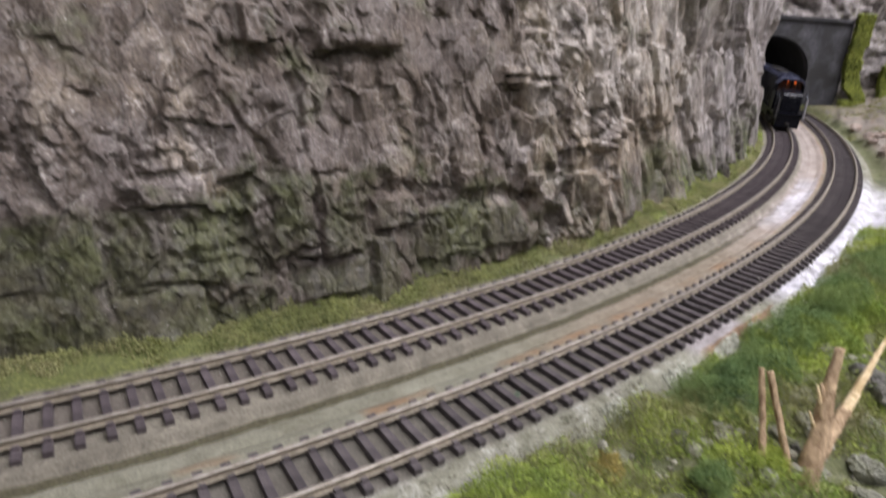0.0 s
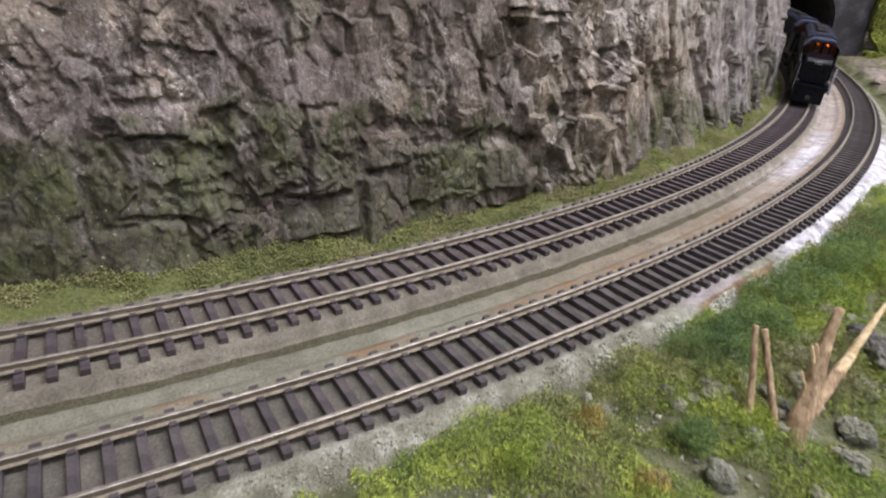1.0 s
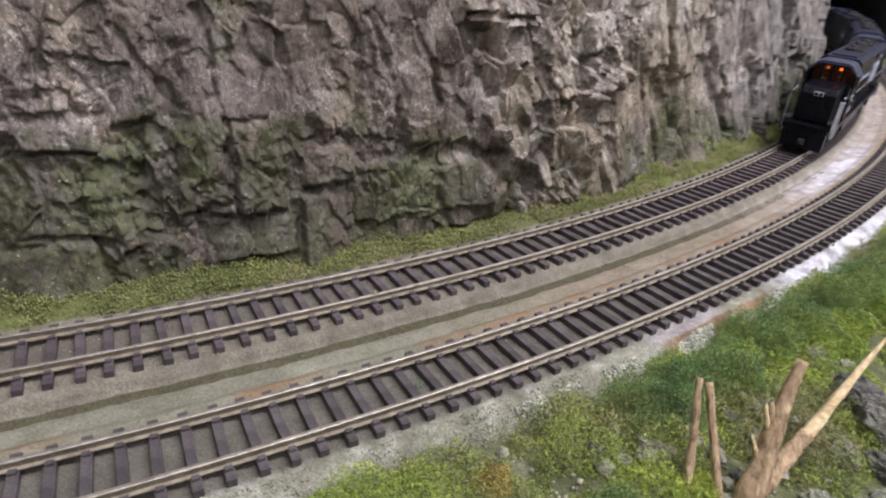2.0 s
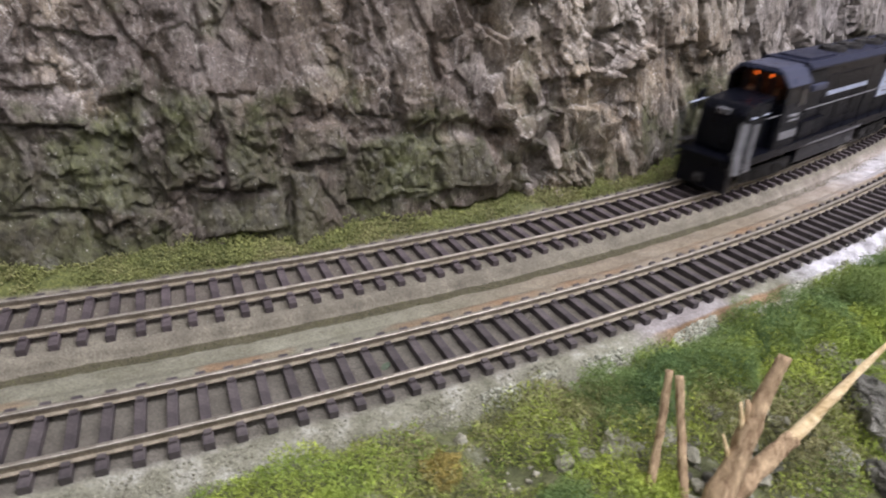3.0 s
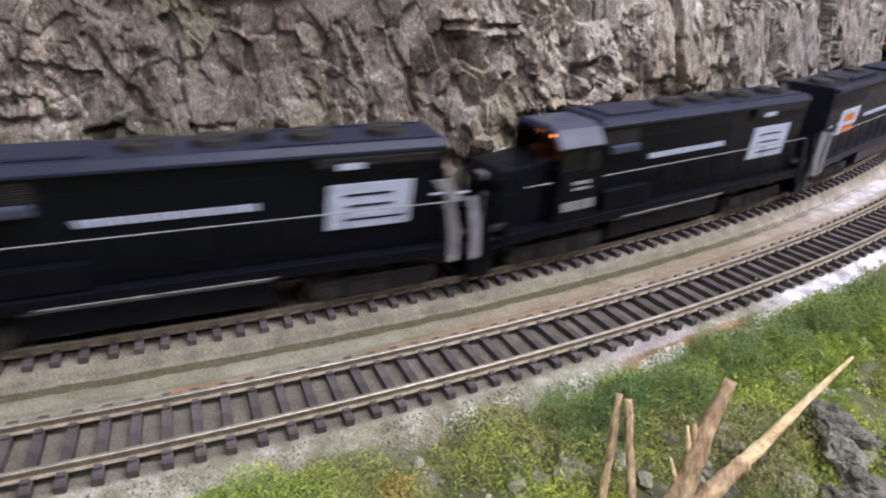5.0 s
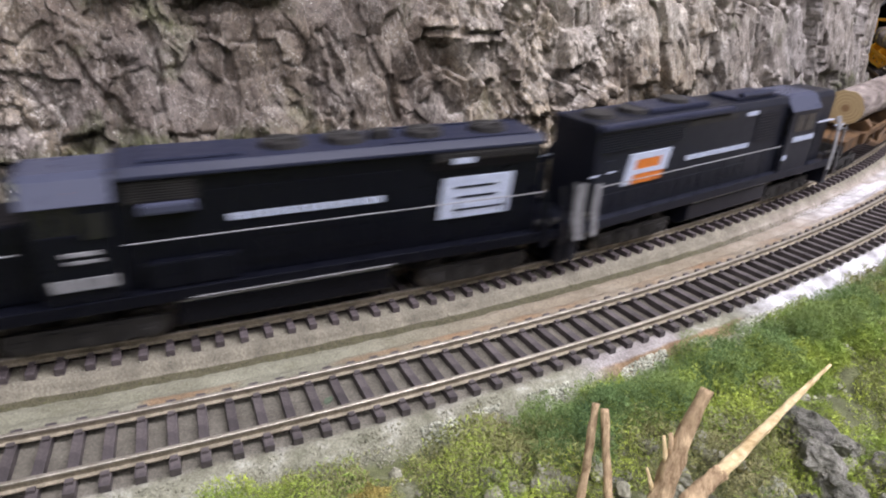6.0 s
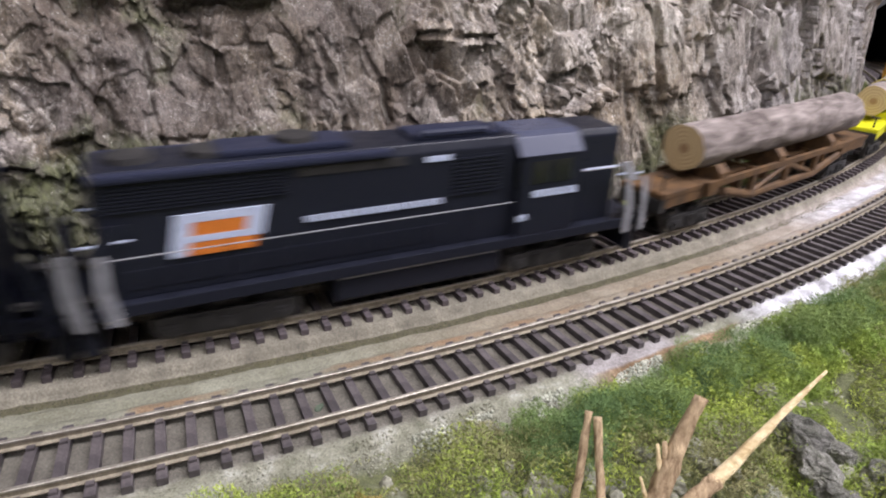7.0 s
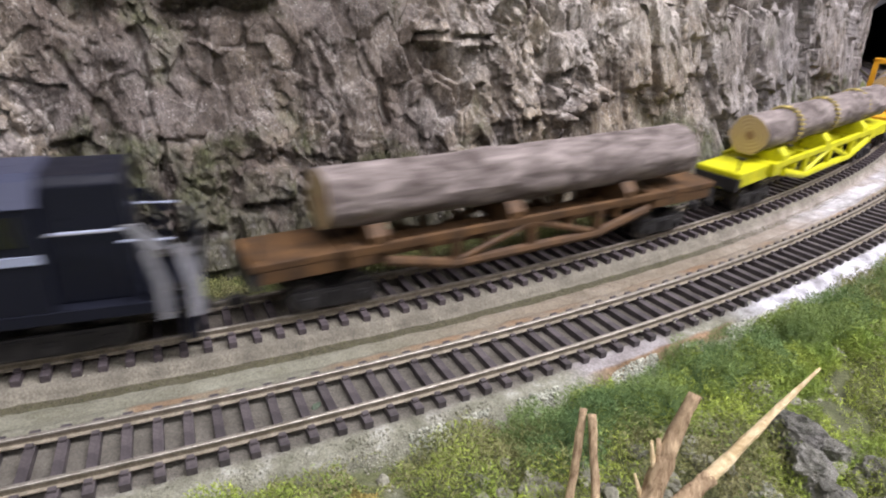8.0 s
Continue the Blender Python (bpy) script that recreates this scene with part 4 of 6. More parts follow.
def end_steps(parent, s, light=True, out=0.0):
    """Corner steps at one end of an engine: two upright plates a side, treads between them, grab rails above."""
    for side in (-1, 1):
        pale = light and side > 0
        for x0, x1, top, toe in ((0.1016, 0.1050, 0.0386, 0.0014), (0.0932, 0.0963, 0.0374, 0.0)):
            bm = side_prism([(x0 - 0.0018, 0.0150), (x1 - 0.0016, 0.0150), (x1 + 0.0002, 0.0265), (x1 - 0.0006, top - 0.0008), (x1 - 0.0014, top), (x0 + 0.0004, top), (x0 - 0.0002, top - 0.0008), (x0 + 0.0002, 0.0265)], 0.0, 0.0007, 0.00012)
            for v in bm.verts:
                v.co.y = side * (0.0163 + v.co.y - toe * (v.co.x - x0) / (x1 - x0))
                v.co.x = s * (v.co.x + out) - (0.16 * (v.co.z - 0.027) * (s < 0) * -1)
            part("step_plate", bm, GREY if pale else BLACK, parent, "pale grey step side plate" if pale else "")
        if light:
            bm = rods([((s * (0.1046 + out), side * 0.0152, 0.0160), (s * (0.1053 + out), side * 0.0152, 0.0275)), ((s * (0.1053 + out), side * 0.0152, 0.0275), (s * (0.1057 + out), side * 0.0152, 0.0396))], 0.00026, 5)
            part("step_edge", bm, GREY, parent, "pale edge of the step plate")
        for z in (0.0165, 0.0200, 0.0235):
            part("step_tread", boxes((tuple(sorted((s * (0.0930 + out), s * (0.1035 + out)))), tuple(sorted((side * 0.0115, side * 0.0155))), (z, z + 0.0007))), DARK, parent)
        if light:
            bm = side_prism([(0.0870, 0.0456), (0.0925, 0.0374), (0.0982, 0.0374), (0.0915, 0.0456)], 0.0, 0.0006, 0.0001)
            for v in bm.verts:
                v.co.y, v.co.x = side * (0.0160 + v.co.y), s * (v.co.x + out)
            part("sloped_plate", bm, BLACK if s > 0 or side < 0 else GREY, parent)
            bm = rods([((s * (0.0990 + out), side * 0.0160, 0.0402), (s * (0.0865 + out), side * 0.0162, 0.0408))], 0.00040)
            part("grab_rail", bm, WHITE, parent, "white tipped grab rail")


def handrail(parent, x0, x1, z, posts, mat=BLACK):
    for side in (-1, 1):
        y = side * 0.0163
        bm = rods([((x0, y, z), (x1, y, z))], 0.00022)
        part("handrail", bm, GREY if side > 0 else mat, parent, "thin pale handrail" if side > 0 else "")
        post = part("stanchion", rods([((0, 0, 0.0205), (0, 0, z))], 0.0003, 5), BLACK, parent)
        for k in range(posts):
            ob = post if k == 0 else new("stanchion", post.data)
            ob.parent = parent
            ob.matrix_basis = pose(x0 + (x1 - x0) * k / (posts - 1), y, 0)


def underframe(parent, tank):
    part("sill", boxes(((-0.0985, 0.0985), (-0.0164, 0.0164), (0.0172, 0.0212)), bevel=0.0004), BLACK, parent)
    bm = prism([(-0.0115, 0.0168), (-0.0145, 0.0155), (-0.0145, 0.0080), (-0.0100, 0.0050), (0.0100, 0.0050), (0.0145, 0.0080), (0.0145, 0.0155), (0.0115, 0.0168)], tank[0], tank[1], 0.0006)
    part("fuel_tank", bm, BLACK, parent)
    part("tank_edge", boxes(((tank[0] + 0.001, tank[1] - 0.001), (0.0143, 0.0150), (0.0160, 0.0167))), GREY, parent, "worn pale edge strip")
    for s in (-1, 1):
        part("pilot", boxes((tuple(sorted((s * 0.0985, s * 0.1035))), (-0.0135, 0.0135), (0.0050, 0.0195)), bevel=0.0006), BLACK, parent)
        coupler(parent, s * 0.1015, s)


def hood_doors(parent, x0, x1, n, y, z0, z1):
    """Thin raised door panels along both hood sides, all on one mesh."""
    p = (x1 - x0) / n
    first = part("hood_door", boxes(((0.0004, p - 0.0004), (-0.0002, 0.0003), (z0, z1)), ((p * 0.72, p * 0.80), (0.0003, 0.0005), ((z0 + z1) / 2 - 0.0012, (z0 + z1) / 2 + 0.0012)), bevel=0.00008), BLACK, parent)
    for k in range(n):
        for s in (-1, 1):
            ob = first if (k, s) == (0, -1) else new("hood_door", first.data)
            ob.parent = parent
            ob.matrix_basis = pose(x0 + (k + (s < 0)) * p, s * y, 0, 0, 0, 0 if s > 0 else 180)


def louvres(parent, x0, x1, y, z0, z1, n, mat):
    """A grille of slats on each side of a hood, one object a side."""
    for s in (-1, 1):
        bm = boxes(((x0 - 0.0006, x1 + 0.0006), tuple(sorted((s * (y - 0.0003), s * (y + 0.0001)))), (z0 - 0.0006, z1 + 0.0002)))
        for k in range(n):
            z = z0 + (z1 - z0) * k / n
            box(bm, (x0, x1), tuple(sorted((s * y, s * (y + 0.0006)))), (z, z + (z1 - z0) / n * 0.45))
        part("grille", bm, mat, parent)


def engine_low_nose(name, light_front, light_rear):
    """Black road diesel with a low nose, a glazed cab and a long hood with overhanging roof."""
    e = new(name)
    underframe(e, (-0.030, 0.040))
    truck(e, 0.064, 3, 0.0165, 0.0122)
    truck(e, -0.064, 3, 0.0165, 0.0122)
    # long hood with chamfered roof
    hood = [(-0.0122, 0.0212), (-0.0122, 0.0550), (-0.0105, 0.0572), (0.0105, 0.0572), (0.0122, 0.0550), (0.0122, 0.0212)]
    part("long_hood", prism(hood, -0.0885, 0.0520, 0.0004), BLACK, e)
    hood_doors(e, -0.034, 0.026, 10, 0.0122, 0.0250, 0.0500)
    eave = [(0.0124, 0.0546), (0.0137, 0.0551), (0.0137, 0.0562), (0.0108, 0.0583), (-0.0108, 0.0583), (-0.0137, 0.0562), (-0.0137, 0.0551), (-0.0124, 0.0546)]
    # highlight along the roof edge is put into the lighter paint
    part("hood_roof", prism(eave, -0.0885, 0.0500, 0.0003), ROOF_BLACK, e, "dusty overhanging hood roof, paint lightened for its highlight")
    flare = [(0.0120, 0.0480), (0.0136, 0.0520), (0.0136, 0.0550), (0.0100, 0.0560), (-0.0100, 0.0560), (-0.0136, 0.0550), (-0.0136, 0.0520), (-0.0120, 0.0480)]
    part("radiator", prism(flare, -0.0870, -0.0440, 0.0004), BLACK, e)
    louvres(e, -0.085, -0.046, 0.0135, 0.0522, 0.0546, 4, DARK)
    part("roof_hatch", boxes(((0.0150, 0.0440), (-0.0085, 0.0085), (0.0580, 0.0593)), bevel=0.0006), ROOF_BLACK, e)
    part("roof_walkway", boxes(((-0.0860, -0.0300), (0.0090, 0.0104), (0.0578, 0.0588)), ((-0.0860, -0.0300), (-0.0104, -0.0090), (0.0578, 0.0588))), ROOF_BLACK, e)
    for x in (0.002, -0.018, -0.046, -0.071):
        bm = bmesh.new()
        bmesh.ops.create_cone(bm, cap_ends=True, segments=24, radius1=0.0070, radius2=0.0066, depth=0.0024, matrix=Matrix.Translation((x, 0, 0.0590)))
        for k in range(4):
            c = math.pi * k / 4
            rod(bm, (x - 0.006 * math.cos(c), -0.006 * math.sin(c), 0.0604), (x + 0.006 * math.cos(c), 0.006 * math.sin(c), 0.0604), 0.0004, 5)
        part("roof_fan", bm, DARK, e)
    part("exhaust_stack", boxes(((-0.0340, -0.0270), (-0.0025, 0.0025), (0.0580, 0.0612)), bevel=0.0004), DARK, e)
    part("blower_duct", boxes(((0.020, 0.046), (0.0105, 0.0150), (0.0212, 0.0300)), bevel=0.0008), BLACK, e)
    louvres(e, 0.0300, 0.0480, 0.0123, 0.0485, 0.0540, 7, DARK)
    # shelf takes the pale roof colour to imitate reflected light
    part("intake_panel", side_prism([(0.0300, 0.0448), (0.0455, 0.0448), (0.0450, 0.0480), (0.0305, 0.0480)], 0.0122, 0.0152, 0.0008), CAB_ROOF, e, "rounded shelf under the air intake, pale for reflected light")
    part("number_board", boxes(((-0.060, -0.052), (0.0135, 0.0143), (0.0508, 0.0528))), WHITE, e, "small white board")
    # cab: lower body, glazed upper front with a lamp inside, sloped roof edges
    c0, c1, back = 0.0520, 0.0722, 0.0610
    part("cab", boxes(((c0, c1), (-0.0160, 0.0160), (0.0212, 0.0420)), bevel=0.0004), BLACK, e)
    part("cab_back", prism([(-0.0160, 0.0420), (-0.0160, 0.0505), (-0.0112, 0.0558), (0.0112, 0.0558), (0.0160, 0.0505), (0.0160, 0.0420)], c0, back, 0.0003), BLACK, e)
    part("cab_lining", boxes(((back, back + 0.0006), (-0.0140, 0.0140), (0.0421, 0.0535))), LINING, e, "brown cab lining lit by the lamp")
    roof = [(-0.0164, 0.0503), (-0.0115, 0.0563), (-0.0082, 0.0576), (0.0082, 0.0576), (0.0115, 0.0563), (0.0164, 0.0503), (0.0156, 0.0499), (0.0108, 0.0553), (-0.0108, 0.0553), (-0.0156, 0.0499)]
    # whole roof painted lighter, standing in for light on the slopes
    part("cab_roof", prism(roof, c0 - 0.0008, c1 + 0.0012, 0.0003), CAB_ROOF, e, "dusty roof with sloped edges, paint lightened for reflected light")
    for s in (-1, 1):
        part("corner_post", boxes(((c1 - 0.0016, c1), tuple(sorted((s * 0.0146, s * 0.0160))), (0.0418, 0.0506)), bevel=0.0002), BLACK, e)
        part("middle_post", boxes(((c1 - 0.0010, c1), tuple(sorted((s * 0.0062, s * 0.0074))), (0.0418, 0.0556)), bevel=0.0002), BLACK, e)
        part("side_post", boxes(((0.0655, 0.0668), tuple(sorted((s * 0.0150, s * 0.0160))), (0.0418, 0.0506)), bevel=0.0002), BLACK, e)
        part("side_window", boxes(((back, c1 - 0.0016), tuple(sorted((s * 0.0152, s * 0.0155))), (0.0420, 0.0503))), GLASS, e, "dark side window")
        part("rear_side_window", boxes(((0.0535, 0.0595), tuple(sorted((s * 0.0158, s * 0.0163))), (0.0405, 0.0480))), GLASS, e)
        part("bulb", rods([((0.0680, s * 0.0035, 0.0528), (0.0680, s * 0.0053, 0.0528))], 0.0009, 10), BULB_DIM if light_front else BULB, e, "glowing orange cab lamp")
    part("front_header", boxes(((c1 - 0.0012, c1), (-0.0120, 0.0120), (0.0546, 0.0558)), ((c1 - 0.0010, c1), (-0.0009, 0.0009), (0.0418, 0.0556)), bevel=0.0002), BLACK, e)
    part("control_stand", boxes(((0.0640, 0.0690), (-0.0080, -0.0020), (0.0421, 0.0465)), ((0.0630, 0.0655), (0.0030, 0.0090), (0.0421, 0.0478)), bevel=0.0005), LINING, e)
    part("visor", boxes(((c1 - 0.0005, c1 + 0.0026), (-0.0090, 0.0090), (0.0556, 0.0564)), bevel=0.0002), ROOF_BLACK, e)
    # low nose with rounded edges
    nose = [(c1, 0.0212), (0.0968, 0.0212), (0.0972, 0.0398), (0.0946, 0.0434), (c1, 0.0456)]
    part("short_nose", side_prism(nose, -0.0112, 0.0112, 0.0011), BLACK, e)
    part("headlight", boxes(((0.0964, 0.0978), (-0.0032, 0.0032), (0.0384, 0.0412)), bevel=0.0005), GREY, e, "pale twin headlight panel")
    for s in (-1, 1):
        part("headlight_lens", rods([((0.0976, s * 0.0015, 0.0398), (0.0981, s * 0.0015, 0.0398))], 0.0010, 10), GLASS, e)
        part("nose_board", boxes(((0.0930, 0.0962), tuple(sorted((s * 0.0085, s * 0.0115))), (0.0385, 0.0415)), bevel=0.0004), BLACK, e)
    part("nose_door", boxes(((0.0969, 0.0977), (-0.0040, 0.0040), (0.0225, 0.0365)), bevel=0.0002), BLACK, e)
    part("anticlimber", boxes(((0.0955, 0.1055), (-0.0150, 0.0150), (0.0195, 0.0212)), bevel=0.0004), BLACK, e)
    part("rear_platform", boxes(((-0.1045, -0.0885), (-0.0150, 0.0150), (0.0195, 0.0212)), bevel=0.0004), BLACK, e)
    # lettering
    bm = side_prism([(-0.0752, 0.0305), (-0.0478, 0.0305), (-0.0492, 0.0455), (-0.0768, 0.0455)], 0.0122, 0.01285)
    logo = part("emblem", bm, WHITE, e, "white slanted railway emblem")
    bars("emblem_bar", (-0.0700, -0.0535), (0.0415, 0.0422), 0.01285, 1, BLACK, logo, "", 0.0, 0.0002, 1.0)
    bars("emblem_bar", (-0.0700, -0.0545), (0.0378, 0.0385), 0.01285, 1, BLACK, logo, "", 0.0, 0.0002, 1.0)
    bars("emblem_bar", (-0.0735, -0.0535), (0.0332, 0.0338), 0.01285, 1, BLACK, logo, "", 0.0, 0.0002, 1.0)
    bars("lettering", (-0.0275, 0.0215), (0.0398, 0.0420), 0.0124, 17, WHITE, e, "white company lettering as bars", 0.0006, 0.0004, 0.8)
    bars("road_number", (0.0535, 0.0700), (0.0256, 0.0292), 0.0162, 4, GREY, e, "white number as bars", 0.0004, 0.0004, 0.82)
    bars("cab_mark", (0.0560, 0.0655), (0.0336, 0.0345), 0.0160, 1, GREY, e, "small white mark", 0.0004, 0.0004, 0.9)
    bars("cab_mark", (0.0565, 0.0660), (0.0358, 0.0370), 0.0160, 1, GREY, e, "small white mark", 0.0004, 0.0004, 0.9)
    bars("sill_stripe", (-0.030, 0.036), (0.0176, 0.0181), 0.0164, 2, GREY, e, "", 0.0, 0.0002, 0.96)
    handrail(e, -0.0880, 0.0500, 0.0375, 9)
    handrail(e, 0.0760, 0.0880, 0.0385, 2)
    end_steps(e, 1, light_front, 0.0008)
    end_steps(e, -1, light_rear, -0.004)
    return e


def engine_long_hood_first():
    """Black high-hood diesel that runs with its long louvred hood leading and the cab near its rear."""
    e = new("diesel_locomotive")
    underframe(e, (-0.036, 0.028))
    truck(e, 0.062, 3, 0.0165, 0.0122)
    truck(e, -0.062, 3, 0.0165, 0.0122)
    hood = [(-0.0128, 0.0212), (-0.0128, 0.0560), (-0.0110, 0.0590), (0.0110, 0.0590), (0.0128, 0.0560), (0.0128, 0.0212)]
    part("long_hood", prism(hood, -0.0416, 0.0945, 0.0005), BLACK, e)
    part("radiator_wing", boxes(((0.008, 0.0935), (-0.0145, 0.0145), (0.0562, 0.0588)), bevel=0.0009), ROOF_BLACK, e)
    louvres(e, 0.0420, 0.0915, 0.0128, 0.0478, 0.0552, 7, BLACK)
    part("intake_slot", boxes(((0.0030, 0.0385), (0.0125, 0.0131), (0.0528, 0.0556))), DARK, e)
    louvres(e, -0.0340, -0.0150, 0.0128, 0.0400, 0.0540, 10, BLACK)
    hood_doors(e, -0.012, 0.090, 14, 0.0128, 0.0240, 0.0300)
    part("roof_hatch", boxes(((0.020, 0.060), (-0.0080, 0.0080), (0.0588, 0.0612)), bevel=0.0008), ROOF_BLACK, e)
    part("roof_hatch", boxes(((-0.036, -0.002), (-0.0085, 0.0085), (0.0588, 0.0606)), bevel=0.0008), ROOF_BLACK, e)
    part("number_board", boxes(((-0.0135, -0.0045), (0.0127, 0.0133), (0.0530, 0.0548))), WHITE, e, "small white board")
    cab = [(-0.0162, 0.0212), (-0.0162, 0.0522), (-0.0114, 0.0578), (-0.0080, 0.0588), (0.0080, 0.0588), (0.0114, 0.0578), (0.0162, 0.0522), (0.0162, 0.0212)]
    part("cab", prism(cab, -0.0670, -0.0410, 0.0004), BLACK, e)
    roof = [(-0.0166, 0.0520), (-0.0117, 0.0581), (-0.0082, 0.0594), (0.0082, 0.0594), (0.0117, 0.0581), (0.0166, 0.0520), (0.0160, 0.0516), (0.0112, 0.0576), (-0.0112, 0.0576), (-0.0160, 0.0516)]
    # reflected light on this roof is painted in with the lighter colour
    part("cab_roof", prism(roof, -0.0680, -0.0400, 0.0003), CAB_ROOF, e, "dusty roof with sloped edges, paint lightened for reflected light")
    for s in (-1, 1):
        part("side_window", boxes(((-0.0630, -0.0550), tuple(sorted((s * 0.0160, s * 0.0165))), (0.0415, 0.0500)), ((-0.0535, -0.0455), tuple(sorted((s * 0.0160, s * 0.0165))), (0.0415, 0.0500))), GLASS, e)
        part("cab_end_window", boxes(((-0.0409, -0.0404), tuple(sorted((s * 0.0132, s * 0.0155))), (0.0400, 0.0500))), GLASS, e)
    short = [(-0.0118, 0.0212), (-0.0118, 0.0560), (-0.0100, 0.0585), (0.0100, 0.0585), (0.0118, 0.0560), (0.0118, 0.0212)]
    part("short_hood", prism(short, -0.0885, -0.0670, 0.0006), BLACK, e)
    for x in (0.036, 0.062, 0.083):
        bm = bmesh.new()
        bmesh.ops.create_cone(bm, cap_ends=True, segments=24, radius1=0.0068, radius2=0.0064, depth=0.0020, matrix=Matrix.Translation((x, 0, 0.0618 if x < 0.06 else 0.0598)))
        part("roof_fan", bm, DARK, e)
    part("air_tank", rods([((-0.030, 0.0075, 0.0612), (-0.004, 0.0075, 0.0612))], 0.0016, 10), ROOF_BLACK, e)
    part("nose_rail", rods([((-0.0868, 0.0150, 0.0440), (-0.0700, 0.0150, 0.0440))], 0.00035), WHITE, e, "short white grab rail")
    part("rear_platform", boxes(((-0.1045, -0.0885), (-0.0150, 0.0150), (0.0195, 0.0212)), bevel=0.0004), BLACK, e)
    part("anticlimber", boxes(((0.0945, 0.1045), (-0.0150, 0.0150), (0.0195, 0.0212)), bevel=0.0004), BLACK, e)
    bm = bmesh.new()
    for x, z in (((0.0700, 0.0750), (0.0322, 0.0452)), ((0.0545, 0.0700), (0.0426, 0.0452)), ((0.0490, 0.0545), (0.0362, 0.0452)), ((0.0545, 0.0700), (0.0364, 0.0384))):
        box(bm, x, (0.0128, 0.01345), z)
    for v in bm.verts:
        v.co.x += (0.0460 - v.co.z) * 0.22 - 0.001
    logo = part("emblem", bm, WHITE, e, "white slanted emblem with orange panels")
    for x, z in (((0.0545, 0.0700), (0.0384, 0.0426)), ((0.0505, 0.0700), (0.0322, 0.0364))):
        bm = boxes((x, (0.0128, 0.01335), z))
        for v in bm.verts:
            v.co.x += (0.0460 - v.co.z) * 0.22 - 0.001
        part("emblem_panel", bm, ORANGE, logo, "orange panel")
    bars("lettering", (-0.0110, 0.0370), (0.0377, 0.0398), 0.0130, 17, WHITE, e, "white company lettering as bars", 0.0006, 0.0004, 0.8)
    bars("road_number", (-0.0665, -0.0460), (0.0362, 0.0388), 0.0162, 4, WHITE, e, "white number as bars", 0.0004, 0.0004, 0.82)
    bars("cab_mark", (-0.0445, -0.0405), (0.0275, 0.0298), 0.0162, 2, WHITE, e, "small white mark", 0.0, 0.0004, 0.8)
    handrail(e, -0.0380, 0.0935, 0.0355, 9)
    handrail(e, -0.0860, -0.0690, 0.0440, 2)
    end_steps(e, 1)
    end_steps(e, -1)
    return e


def log_car(paint, label):
    """Open skeleton log car: centre sill, end platforms, truss sides, bunks and two bogies."""
    c = new("log_car")
    tagged(c, label, "log car", "cars of the log train")
    truck(c, 0.078, 2, 0.0190, 0.0112)
    truck(c, -0.078, 2, 0.0190, 0.0112)
    part("centre_sill", boxes(((-0.1060, 0.1060), (-0.0030, 0.0030), (0.0165, 0.0230)), bevel=0.0005), paint, c)
    for s in (-1, 1):
        part("end_platform", boxes((tuple(sorted((s * 0.0760, s * 0.1065))), (-0.0116, 0.0116), (0.0236, 0.0262)), bevel=0.0004), paint, c)
        part("end_sill", boxes((tuple(sorted((s * 0.1035, s * 0.1070))), (-0.0112, 0.0112), (0.0172, 0.0236)), bevel=0.0004), DARK, c, "black end sill")
        part("platform_skirt", boxes((tuple(sorted((s * 0.0600, s * 0.1035))), (0.0096, 0.0114), (0.0190, 0.0236)), (tuple(sorted((s * 0.0600, s * 0.1035))), (-0.0114, -0.0096), (0.0190, 0.0236)), bevel=0.0003), paint, c)
        coupler(c, s * 0.1065, s)
        part("side_sill", boxes(((-0.0760, 0.0760), tuple(sorted((s * 0.0120, s * 0.0142))), (0.0240, 0.0272)), bevel=0.0004), paint, c)
        low = [((-0.062, s * 0.0132, 0.0205), (-0.034, s * 0.0132, 0.0138)), ((-0.034, s * 0.0132, 0.0138), (0.034, s * 0.0132, 0.0138)), ((0.034, s * 0.0132, 0.0138), (0.062, s * 0.0132, 0.0205))]
        part("truss_chord", rods(low, 0.0021, 8), paint, c)
        for p, q in ((-0.034, -0.002), (0.034, 0.002)):
            part("truss_brace", rods([((p, s * 0.0132, 0.0142), (q, s * 0.0132, 0.0240))], 0.0013, 6), paint, c)
        part("bolster_end", boxes(((s * 0.070 - 0.0050, s * 0.070 + 0.0050), (-0.0140, 0.0140), (0.0200, 0.0262)), bevel=0.0008), paint, c)
        for px in (-0.034, 0.0, 0.034):
            part("truss_post", boxes(((px - 0.0016, px + 0.0016), tuple(sorted((s * 0.0120, s * 0.0144))), (0.0130, 0.0245)), bevel=0.0002), paint, c)
    for x in (-0.050, 0.008, 0.064):
        bm = prism([(-0.0140, 0.0235), (0.0140, 0.0235), (0.0140, 0.0300), (0.0105, 0.0335), (0.0065, 0.0305), (-0.0065, 0.0305), (-0.0105, 0.0335), (-0.0140, 0.0300)], x - 0.0034, x + 0.0034, 0.0003)
        part("log_bunk", bm, paint, c)
    for x in (-0.045, 0.020, 0.045, -0.020):
        part("cross_bearer", boxes(((x - 0.0012, x + 0.0012), (-0.0130, 0.0130), (0.0190, 0.0238)), bevel=0.0002), paint, c)
    part("brake_wheel", rods([((0.1030, 0.008, 0.0265), (0.1030, 0.008, 0.0330)), ((0.1030, 0.0055, 0.0330), (0.1030, 0.0105, 0.0330))], 0.0005), DARK, c)
    return c


